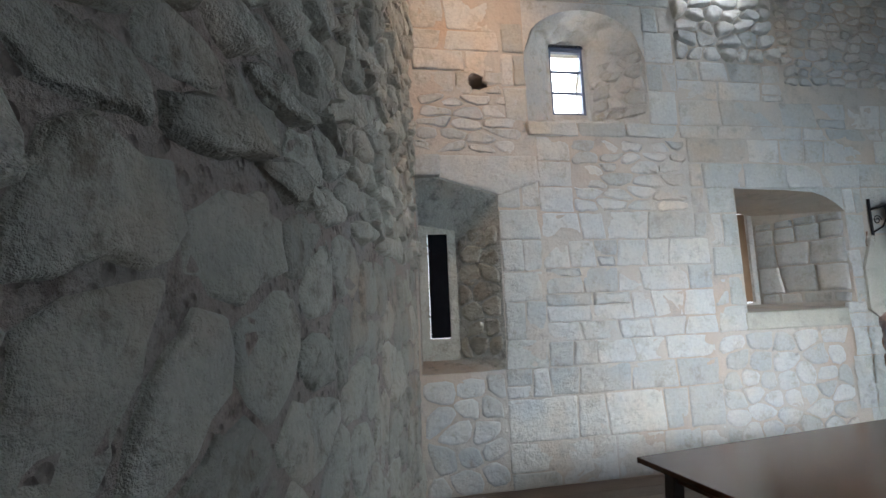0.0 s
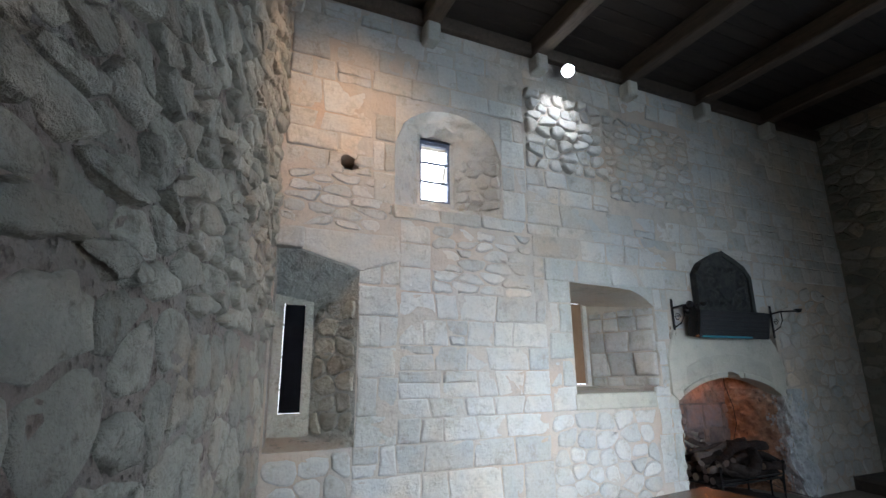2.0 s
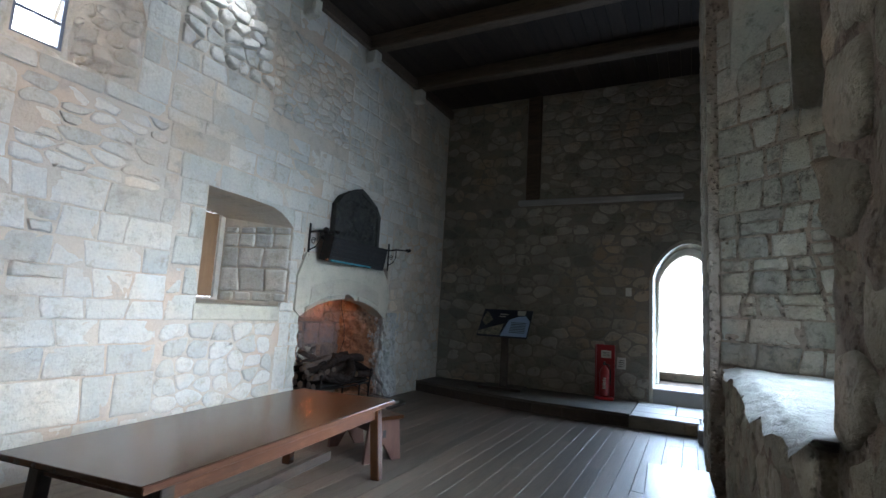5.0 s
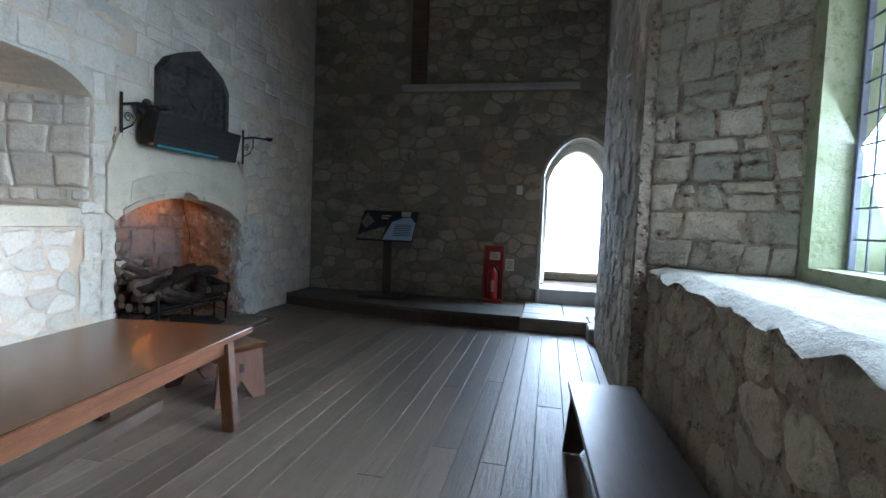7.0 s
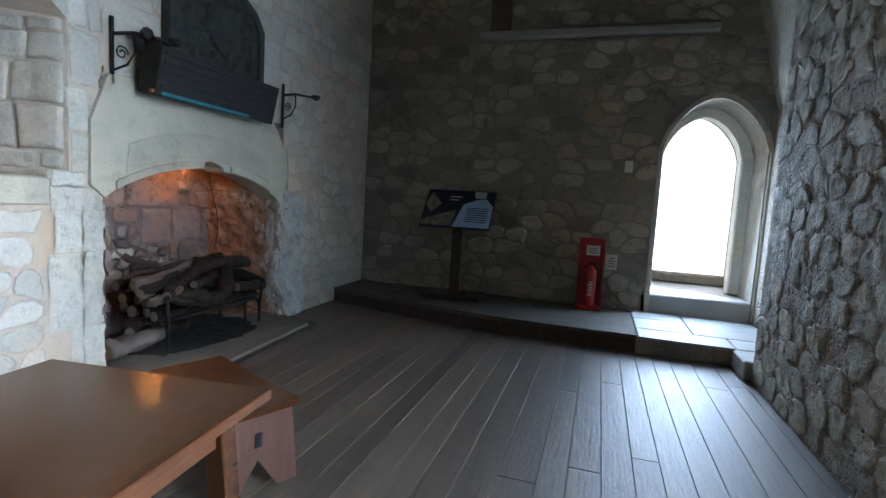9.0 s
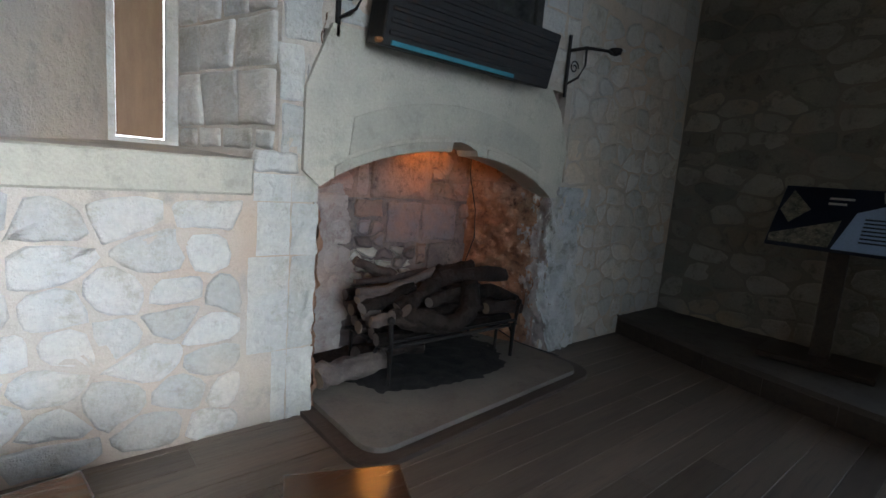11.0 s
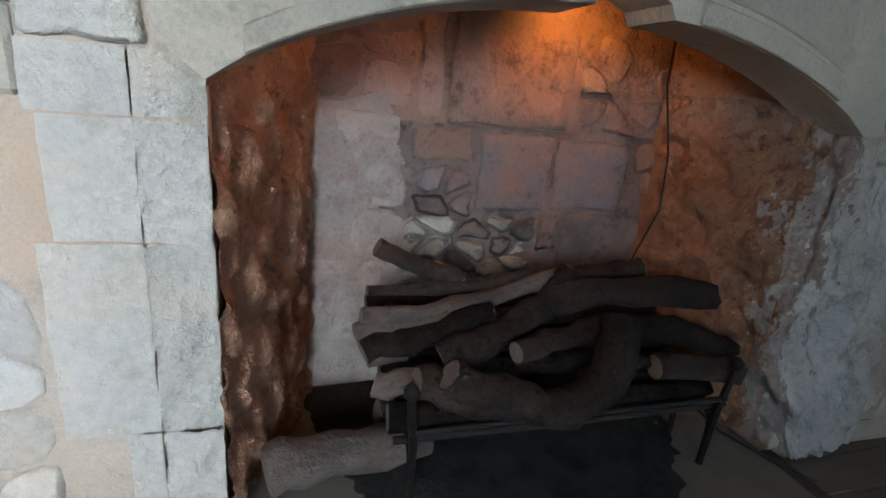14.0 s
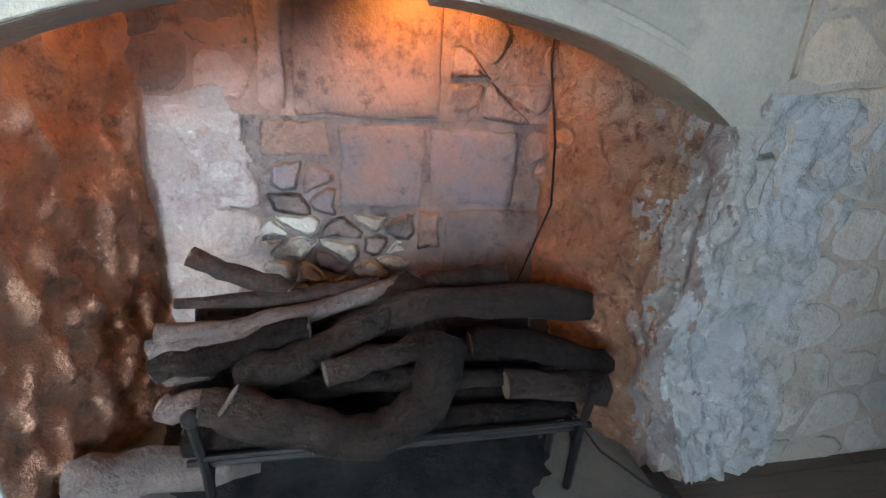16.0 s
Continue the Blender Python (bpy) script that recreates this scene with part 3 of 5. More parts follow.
# fireplace lintel: one pale cream arch stone with a cut lip and a broken notch
low = []
for k in range(25):
    f = k / 24
    low.append((5.40 + 2.05 * f, 1.365 + 0.275 * (1 - (2 * f - 1) ** 2) ** 0.85))
cut = [p for p in low if not 6.34 < p[0] < 6.60]
i = next(k for k, p in enumerate(cut) if p[0] > 6.5)
cut[i:i] = [(6.35, 1.64), (6.36, 1.705), (6.42, 1.715), (6.5, 1.70), (6.58, 1.668), (6.60, 1.63)]
outline = cut + [(7.56, 1.37), (7.60, 1.75), (7.47, 2.05), (7.30, 2.25), (5.44, 2.25), (5.30, 1.9), (5.30, 1.45)]
lintel = part("fireplace_lintel", prism(outline, 0.22, pose(0, W - 0.035, 0)), CREAM, wall_north, "smooth cream stone arch over the fireplace")
for x0, x1 in ((5.41, 6.34), (6.6, 7.30)):
    lip = [(x, z + 0.002) for x, z in low if x0 < x < x1]
    part("lintel_lip", prism(lip + [(x, z + 0.062) for x, z in reversed(lip)], 0.03, pose(0, W - 0.052, 0), 0.004), CREAM, wall_north, "raised lip along the arch edge")
band = [(x, z + 0.085) for x, z in low if 5.5 < x < 7.36]
part("lintel_band", prism(band + [(x * 0.97 + 0.19, z + 0.22) for x, z in reversed(band)], 0.02, pose(0, W - 0.041, 0), 0.004), CREAM, wall_north, "worn flat band above the arch lip")

# fireplace inside: back, cheeks, throat
FB = 7.02
back = Plane((5.7, FB), (7.55, FB), CENTRE)
fire_back = tagged(part("wall_fire_back", box(5.4, 7.75, FB + 0.01, FB + 0.3, 0, 3.2, 0), SOOT), "scorched red and sooty stone fireback", "wall", kind="structure")
cheek_l = Plane((5.345, W + 0.004), (5.60, FB + 0.02), (6.4, 6.5))
cheek_r = Plane((7.50, W + 0.05), (7.30, FB + 0.02), (6.4, 6.5))
wall_cheek_l = slab("wall_fire_cheek_a", cheek_l, 0.0, cheek_l.length, 0, 3.2, 0.06, [], RAWRED, "raw reddish rubble cheek of the fireplace")
wall_cheek_r = slab("wall_fire_cheek_b", cheek_r, 0.0, cheek_r.length, 0, 3.2, 0.06, [], BURNT, "scorched reddish stone cheek of the fireplace")
tagged(part("chimney_breast", box(5.3, 7.8, W + 0.18, W + 0.25, 1.85, 3.2, 0), SOOT), "sooty inside of the chimney breast", "wall", kind="structure")
tagged(part("chimney_cap", box(5.3, 7.9, W + 0.3, FB + 0.2, 3.2, 3.3, 0), SOOT), "dark chimney throat", "wall", kind="structure")


def skin(name, pl, u0, u1, v0, v1, step, amp, freq, mat, parent, off=0.0, seed=0.0, stretch=1.0, holes=(), keep=None):
    """A rough, hollowed stone face."""
    nu, nv = int((u1 - u0) / step), int((v1 - v0) / step)
    verts, faces = [], []
    for j in range(nv + 1):
        for i in range(nu + 1):
            u, v = u0 + (u1 - u0) * i / nu, v0 + (v1 - v0) * j / nv
            q = Vector((u * freq + seed, v * freq * stretch, seed))
            h = noise.noise(q) + 0.5 * noise.noise(q * 2.1) + 0.3 * abs(noise.noise(q * 4.3))
            verts.append(pl.at(u, v, off + amp * h))
    for j in range(nv):
        for i in range(nu):
            a = j * (nu + 1) + i
            u, v = u0 + (u1 - u0) * (i + 0.5) / nu, v0 + (v1 - v0) * (j + 0.5) / nv
            if not any(h[0] - step < u < h[1] + step and h[2] - step < v < h[3] + step for h in holes) and (keep is None or keep(u, v)):
                faces.append((a, a + 1, a + nu + 2, a + nu + 1))
    return quick(name, verts, faces, mat, parent)


skin("rough_face", cheek_l, 0.0, cheek_l.length, 0, 2.3, 0.013, 0.05, 12, RAWRED, wall_cheek_l, 0.06, 4, 0.55)
skin("rough_face", cheek_r, 0.10, cheek_r.length - 0.02, 1.2, 2.3, 0.02, 0.04, 8, RAWRED, wall_cheek_r, 0.07, 9, 0.7)

# added backing blocks daylight; its dark colour stands in for the hole's shade
part("socket_back", box(0.95, 1.22, W + 0.35, W + 0.4, 3.7, 4.0, 0), SOOT, wall_north)

def rough_funnel(name, front, back, mat, parent, amp, freq, label="", cells=7):
    """A splayed opening hacked through rubble: uneven all over but at its front edge."""
    ring, n = [], len(front)
    for a, b in ((i, (i + 1) % n) for i in range(n)):
        steps = max(1, round((Vector(front[b]) - Vector(front[a])).length / 0.06))
        ring += [(Vector(front[a]).lerp(Vector(front[b]), k / steps), Vector(back[a]).lerp(Vector(back[b]), k / steps)) for k in range(steps)]
    mid = sum((f for f, _ in ring), Vector()) / len(ring)
    verts, faces, m = [], [], len(ring)
    for j in range(cells + 1):
        for f, b in ring:
            p = f.lerp(b, j / cells)
            way = Vector((p.x - mid.x, 0, p.z - mid.z)).normalized()
            h = abs(noise.noise(p * freq)) * 1.4 + 0.6 * noise.noise(p * freq * 2.3) - 0.35
            verts.append(p - way * amp * h * min(1.0, j / 1.5) * (1 if j < cells else 0.3))
    for j in range(cells):
        for i in range(m):
            a, b = j * m + i, j * m + (i + 1) % m
            faces.append((a, b, b + m, a + m))
    ob = quick(name, verts, faces, mat, parent)
    ob["label"] = label
    return ob


# narrow loophole recess
r0 = [(0.42, W, 1.07), (1.22, W, 1.07), (1.22, W, 2.72), (0.42, W, 2.95)]
r1 = [(0.47, 6.72, 1.15), (0.87, 6.72, 1.15), (0.87, 6.72, 2.45), (0.47, 6.72, 2.52)]
rough_funnel("loophole_reveal", r0, r1, REVEAL, wall_north, 0.03, 6, "rough splayed sides of the loophole")
loop = Plane((0.3, 6.72), (1.3, 6.72), CENTRE)
wall_loop = slab("wall_loophole", loop, 0.0, 1.0, 1.0, 2.9, 0.05, [(0.28, 0.49, 1.36, 2.42)], RUBBLE, "dressed stone slit surround")
part("loophole_lintel", prism([(0.40, 2.955), (1.23, 2.715), (1.23, 2.97), (0.40, 2.97)], 0.3, pose(0, W + 0.001, 0)), RUBBLE, wall_north, "sloping stone lintel over the loophole")

part("corbel_block", box(0.40, 0.66, W - 0.09, W + 0.12, 2.90, 3.11, 0.03, seg=2), PALE, wall_north, "projecting worn block at the loophole head")

# small high window: splayed rough opening
r0 = [(1.58, W, 3.47), (2.92, W, 3.47)] + [(x, W, z) for x, z in reversed(arc(1.58, 2.92, 4.2, 0.5, 10))]
r1 = [(2.02, 6.76, 3.68), (2.50, 6.76, 3.68)] + [(x, 6.76, z) for x, z in reversed(arc(2.02, 2.50, 4.48, 0.12, 10))]
rough_funnel("window_reveal", r0, r1, PALE, wall_north, 0.10, 6, "rough plastered splay of the small window")
top = [(1.56, 4.80), (2.94, 4.80)] + [(x, z) for x, z in reversed(arc(1.58, 2.92, 4.2, 0.5, 14))]
part("window_spandrel", prism([top[0], *[(x, z) for x, z in arc(1.58, 2.92, 4.2, 0.5, 14)], top[1]], 0.2, pose(0, W + 0.002, 0)), PALE, wall_north)
win_plane = Plane((1.5, 6.76), (3.1, 6.76), CENTRE)
wall_win = slab("wall_window_surround", win_plane, 0.0, 1.6, 3.4, 4.8, 0.25, [(0.55, 0.96, 3.74, 4.54)], PALE, "stone frame round the small window")

# niche with a boarded slit
head = [(5.17, 2.54), (5.06, 2.63), (4.93, 2.70), (4.78, 2.745), (4.4, 2.77), (3.82, 2.785)]
r0 = [(3.82, W, 1.48), (5.17, W, 1.48)] + [(x, W, z) for x, z in head]
r1 = [(4.52, 7.3, 1.53), (4.90, 7.3, 1.53), (4.90, 7.3, 2.66), (4.87, 7.3, 2.67), (4.82, 7.3, 2.68), (4.74, 7.3, 2.69), (4.65, 7.3, 2.7), (4.52, 7.3, 2.71)]
funnel("niche_reveal", r0, r1, MORTAR, wall_north, "splayed stone sides of the niche")
part("niche_spandrel", prism([(3.80, 2.82), *reversed(head), (5.19, 2.82)], 0.25, pose(0, W + 0.002, 0)), DRESSED, wall_north)
niche_back = Plane((4.2, 7.3), (5.1, 7.3), CENTRE)
wall_niche = slab("wall_niche_back", niche_back, 0.0, 0.9, 1.4, 2.9, 0.05, [(0.36, 0.63, 1.56, 2.70)], PALE, "pale stone back of the niche")
part("niche_sill", box(3.78, 5.04, W - 0.02, W + 0.25, 1.30, 1.485, 0.012), CREAM, wall_north, "long cream stone sill")

# ledge, timber post and blocked strip on the far wall
part("ledge", box(X1 - 0.09, X1 + 0.02, 1.62, 4.62, 3.72, 3.83, 0.02), FLAG, wall_east, "pale stone ledge")
tagged(part("wall_post", box(X1 - 0.05, X1 + 0.02, 4.2, 4.48, 3.84, HIGH, 0.015), BEAM), "dark timber post against the wall", "post", kind="structure")

# doorway: stone arch, passage and steps
def door_fill():
    pts = arc(DOOR_Y0, DOOR_Y1, 2.28, DOOR_TOP - 2.3, 18, pointed=1)
    flat = [(DOOR_Y0 - 0.01, DOOR_TOP + 0.02), *pts, (DOOR_Y1 + 0.01, DOOR_TOP + 0.02)]
    bm = prism(flat, -1.5)
    bm.transform(Matrix(((0, -1, 0, X1 - 0.004), (1, 0, 0, 0), (0, 0, 1, 0), (0, 0, 0, 1))))
    return bm


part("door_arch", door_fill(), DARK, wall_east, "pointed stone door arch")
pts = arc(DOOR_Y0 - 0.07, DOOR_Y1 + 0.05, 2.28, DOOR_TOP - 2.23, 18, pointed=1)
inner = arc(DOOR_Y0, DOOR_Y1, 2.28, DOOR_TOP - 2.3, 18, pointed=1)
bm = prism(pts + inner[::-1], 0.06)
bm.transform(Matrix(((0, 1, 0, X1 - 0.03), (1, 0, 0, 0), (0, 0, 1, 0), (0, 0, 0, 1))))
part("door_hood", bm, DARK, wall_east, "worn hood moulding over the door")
for y0, y1 in ((DOOR_Y1 - 0.004, DOOR_Y1 + 0.06), (DOOR_Y0 - 0.06, DOOR_Y0 + 0.004)):
    part("door_jamb_lining", box(X1 - 0.02, X1 + 1.5, y0 - 0.02, y1 - 0.02, 0, 2.3, 0.01), DRESSED, wall_east, "pale dressed door jamb")
part("inner_jamb", box(X1 + 0.6, X1 + 0.82, DOOR_Y0 - 0.06, 1.09, 0.43, 2.3, 0.02), DRESSED, wall_east, "pale dressed inner jamb")
part("inner_jamb", box(X1 + 0.6, X1 + 0.82, 2.06, DOOR_Y1 + 0.06, 0.43, 2.3, 0.02), DRESSED, wall_east, "pale dressed inner jamb")
pts = arc(1.09, 2.06, 2.26, 0.55, 18, pointed=1)
bm = prism([(DOOR_Y0 - 0.06, 3.1), (DOOR_Y0 - 0.06, 2.26), *pts, (DOOR_Y1 + 0.06, 2.26), (DOOR_Y1 + 0.06, 3.1)], 0.22)
bm.transform(Matrix(((0, 1, 0, X1 + 0.6), (1, 0, 0, 0), (0, 0, 1, 0), (0, 0, 0, 1))))
part("inner_arch", bm, DRESSED, wall_east, "pale inner door arch")
tagged(part("door_threshold", box(X1 + 0.0, X1 + 1.6, DOOR_Y0 - 0.1, DOOR_Y1 + 0.1, 0.1, DOOR_Z0, 0.02), FLAG), "worn pale stone threshold in the doorway", "threshold", kind="structure")
tagged(part("door_kerb", box(X1 + 1.35, X1 + 1.6, DOOR_Y0, DOOR_Y1, DOOR_Z0, DOOR_Z0 + 0.16, 0.03), DARK), "brown stone kerb at outer door edge", "kerb", kind="structure")
tagged(part("backdrop", box(X1 + 7, X1 + 7.1, -5, 9, -0.8, 9, 0), OUTSIDE), "overexposed daylight outside the door", "backdrop", kind="structure")
tagged(part("backdrop", box(-2, 9, -6.1, -6, -0.8, 9, 0), OUTSIDE), "overexposed daylight outside the window", "backdrop", kind="structure")
tagged(part("backdrop", box(-2, 8, 10.9, 11.0, 0.5, 9, 0), OUTSIDE), "overexposed daylight behind the small windows", "backdrop", kind="structure")

# corbelled wall above the doorway recess
def corbel():
    prof = [(0.86, 2.7), (0.95, 2.95), (1.04, 3.3), (1.12, 3.65), (1.22, 4.0), (1.27, 4.4), (1.3, HIGH + 0.1), (0.8, HIGH + 0.1), (0.8, 2.7)]
    bm = prism(prof, -1.95)
    bm.transform(Matrix(((0, -1, 0, 7.7), (1, 0, 0, 0), (0, 0, 1, 0), (0, 0, 0, 1))))
    return bm


part("corbelled_arch", corbel(), RUBBLE, wall_recess, "curved stone corbelling above the doorway recess")

# dais along the far wall, and the flagged landing by the door
def dais_front(y):
    return 8.22 + 0.6 * max(0.0, (y - 3.4) / (W - 3.4)) ** 1.6


edge = [2.36 + (W - 2.36) * k / 16 for k in range(17)]
bm = prism([(dais_front(y), y) for y in edge] + [(X1 + 0.01, W), (X1 + 0.01, 2.36)], 0.18)
bm.transform(Matrix(((1, 0, 0, 0), (0, 0, 1, 0), (0, 1, 0, 0), (0, 0, 0, 1))))
bmesh.ops.bevel(bm, geom=bm.edges[:], offset=0.012, segments=2, affect="EDGES")
tagged(part("dais", bm, DAIS), "low stone-topped platform along the wall", "platform", kind="structure")
for k in range(8):
    y0, y1 = 2.36 + k * 0.49, 2.36 + (k + 1) * 0.49 - 0.006
    verts = [(dais_front(y) - a, y, z) for y in (y0, y1) for a in (0.012, -0.03) for z in (0.0, 0.15)]
    mesh("dais_riser_board", verts, [(0, 1, 5, 4), (2, 3, 7, 6), (0, 1, 3, 2), (4, 5, 7, 6), (1, 3, 7, 5), (0, 2, 6, 4)], DARKWOOD, bpy.data.objects["dais"], label="black-stained riser board")
landing = tagged(part("door_landing", box(8.19, X1 + 0.02, 0.88, 2.352, 0.0, 0.165, 0.012), DARK), "stone landing below the door threshold", "landing", kind="structure")
for x0, x1, y0, y1 in ((8.2, 8.62, 1.42, 2.34), (8.63, 9.2, 1.75, 2.34), (8.63, 9.64, 0.92, 1.74), (9.21, 9.64, 1.75, 2.34), (8.2, 8.62, 0.92, 1.41)):
    part("flagstone", box(x0, x1 - 0.008, y0, y1 - 0.008, 0.15, 0.182, 0.008), FLAG, landing)
part("flagstone", box(7.762, 8.185, 0.93, 1.45, 0.0, 0.18, 0.015), FLAG, landing, "narrow flag along the pier")

# hearth slab with its dark floor border
def rounded(x0, x1, y0, y1, r, n=6):
    out = [(x0, y1)]
    for cx, cy, a0 in ((x0 + r, y0 + r, 180), (x1 - r, y0 + r, 270)):
        out += [(cx + r * math.cos(radians(a0 + 90 * k / n)), cy + r * math.sin(radians(a0 + 90 * k / n))) for k in range(n + 1)]
    return out + [(x1, y1)]


flip = Matrix(((1, 0, 0, 0), (0, 0, 1, 0), (0, 1, 0, 0), (0, 0, 0, 1)))
def askew(bm):
    for v in bm.verts:
        v.co.y += 0.085 * (v.co.x - 5.5) * min(1.0, max(0.0, (6.3 - v.co.y) / 0.6))
    return bm


bm = prism(rounded(5.44, 7.48, 5.63, 7.02, 0.14), 0.055)
bm.transform(flip)
askew(bm)
tagged(part("hearth", bm, HEARTH), "worn tan stone hearth slab", "hearth", kind="structure")
outer, inn = rounded(5.34, 7.58, 5.54, 6.3, 0.2), rounded(5.43, 7.49, 5.62, 6.3, 0.155)
bm = prism(outer + inn[::-1], 0.03)
bm.transform(flip)
askew(bm)
tagged(part("hearth_border", bm, DARKWOOD), "dark grooved timber border round the hearth", "trim", kind="structure")

# window bay: sill, reveals, arch, mullioned window
verts, faces = [], []
NX, NY = 40, 14
for j in range(NY + 1):
    for i in range(NX + 1):
        x, y = BAY0 - 0.1 + (BAY1 - BAY0 + 0.1) * i / NX, 0.28 + (0.98 + 0.0) * j / NY
        wob = 0.05 * noise.noise(Vector((x * 3, 7, 1))) if j == NY else 0
        z = SILL + 0.012 * noise.noise(Vector((x * 5, y * 5, 2))) - (0.05 + 0.05 * noise.noise(Vector((x * 6, 1, 5))) if j == NY else 0)
        verts.append((x, y + wob + 0.02 * (j == NY), z))
for j in range(NY):
    for i in range(NX):
        a = j * (NX + 1) + i
        faces.append((a, a + 1, a + NX + 2, a + NX + 1))
bay_sill = tagged(quick("window_sill", verts, faces, LITSILL, None), "broken pale stone sill of the window bay", "sill", kind="structure")
reveal_far = Plane((BAY1, 1.30), (4.5, 0.56), (3.3, 0.8))
wall_reveal = slab("wall_bay_reveal", reveal_far, 0, reveal_far.length, SILL - 0.1, 4.4, 0.35, [], RUBBLE_MORTAR, "rubble reveal of the window bay")
reveal_near = Plane((BAY0, 1.1), (2.36, 0.5), (3.3, 0.8))
slab("wall_bay_reveal_near", reveal_near, 0, reveal_near.length, SILL - 0.1, 4.4, 0.35, [], RUBBLE_MORTAR, "dark rubble reveal of the window bay")
pts = [(x, z + 1.0 * (x - BAY0) / (BAY1 - BAY0)) for x, z in arc(BAY0, BAY1, 2.3, 1.25, 20)]
bm = prism([(BAY0 - 0.02, HIGH + 0.2), *pts, (BAY1 + 0.02, HIGH + 0.2)], -0.7, pose(0, 1.2, 0))
tagged(part("wall_bay_arch", bm, REVEAL), "rubble arch over the window bay", "wall", kind="structure")
bay_win = Plane((2.0, 0.56), (4.75, 0.56), CENTRE)
wall_bay_win = slab("wall_bay_window", bay_win, 0, 2.75, 0, HIGH, 0.4, [(0.4, 1.32, SILL + 0.08, 3.35), (1.44, 2.38, SILL + 0.08, 3.35)], MOSSY, "green-stained stone window frame")

# ---- furniture ----
def table(m):
    t = empty("table", m)
    L_, w, h = 2.66, 1.06, 0.68
    top = part("tabletop", box(-L_ / 2, L_ / 2, -w / 2, w / 2, h - 0.035, h, 0.006, seg=2), TABLETOP, t, "varnished dark brown planked top")
    for k in (-1, 1):
        part("top_edge", box(-L_ / 2 + 0.004, L_ / 2 - 0.004, k * (w / 2 + 0.001) - 0.006, k * (w / 2 + 0.001) + 0.006, h - 0.04, h - 0.004, 0.003), PINE, top, "rubbed orange pine edge")
        part("apron", box(-L_ / 2 + 0.22, L_ / 2 - 0.22, k * (w / 2 - 0.09) - 0.014, k * (w / 2 - 0.09) + 0.014, h - 0.15, h - 0.036, 0.004), PINE, t)
        part("end_rail", box(k * (L_ / 2 - 0.2) - 0.016, k * (L_ / 2 - 0.2) + 0.016, -w / 2 + 0.1, w / 2 - 0.1, h - 0.15, h - 0.036, 0.004), PINE, t)
        for j in (-1, 1):
            bm = box(-0.042, 0.042, -0.042, 0.042, 0, h - 0.036, 0.006)
            for v in bm.verts:
                f = 1 - v.co.z / h
                v.co.x += k * (L_ / 2 - 0.2) + k * 0.02 * f
                v.co.y += j * (w / 2 - 0.1) + j * 0.05 * f
            # the legs' shade is put into their dark woods, a different one each end
            part("leg", bm, TABLETOP if k > 0 else DARKWOOD, t)
    part("stretcher", box(-L_ / 2 + 0.24, L_ / 2 - 0.24, -0.03, 0.03, 0.12, 0.2, 0.006), DARKWOOD, t)
    return tagged(t, "long dark varnished wooden table with orange pine edges", "table")


def bench(m, L_, w, h, top_mat, end_mat, label, group):
    b = empty("bench", m)
    part("seat", box(-L_ / 2, L_ / 2, -w / 2, w / 2, h - 0.035, h, 0.006, seg=2), top_mat, b)
    for k in (-1, 1):
        x = k * (L_ / 2 - 0.07)
        o = [(-w / 2 + 0.02, h - 0.036), (w / 2 - 0.02, h - 0.036), (w / 2 + 0.02, 0), (w / 2 - 0.09, 0), (0.0, 0.17), (-w / 2 + 0.09, 0), (-w / 2 - 0.02, 0)]
        bm = prism(o, 0.035)
        bm.transform(Matrix(((0, 1, 0, x - 0.0175), (1, 0, 0, 0), (0, 0, 1, 0), (0, 0, 0, 1))))
        e = part("end_board", bm, end_mat, b, "bench end with a V-shaped foot")
        part("peg", box(x + k * 0.0165, x + k * 0.0225, -0.018, 0.018, h * 0.52, h * 0.68, 0.002), BLACK, e, "dark tenon slot")
    part("rail", box(-L_ / 2 + 0.06, L_ / 2 - 0.06, -0.013, 0.013, h * 0.52, h * 0.7, 0.004), end_mat, b)
    return tagged(b, label, "bench", group)


table(pose(2.96, 4.41, 0.004, 0, 0, 6.7))
bench(pose(4.78, 4.66, 0.004, 0, 0, 67), 0.86, 0.40, 0.45, TABLETOP, PINKWOOD, "brown plank bench with pinkish ends beside the table", "benches")
bench(pose(1.42, 4.15, 0.004, 0, 0, 97), 1.1, 0.36, 0.45, PINE, PINKWOOD, "plain pine plank bench at the table end", "benches")
bench(pose(3.68, 1.58, 0.004, 0, 0, 2.5), 1.8, 0.43, 0.45, BENCHTOP, DARKWOOD, "dark polished bench under the window bay", "benches")


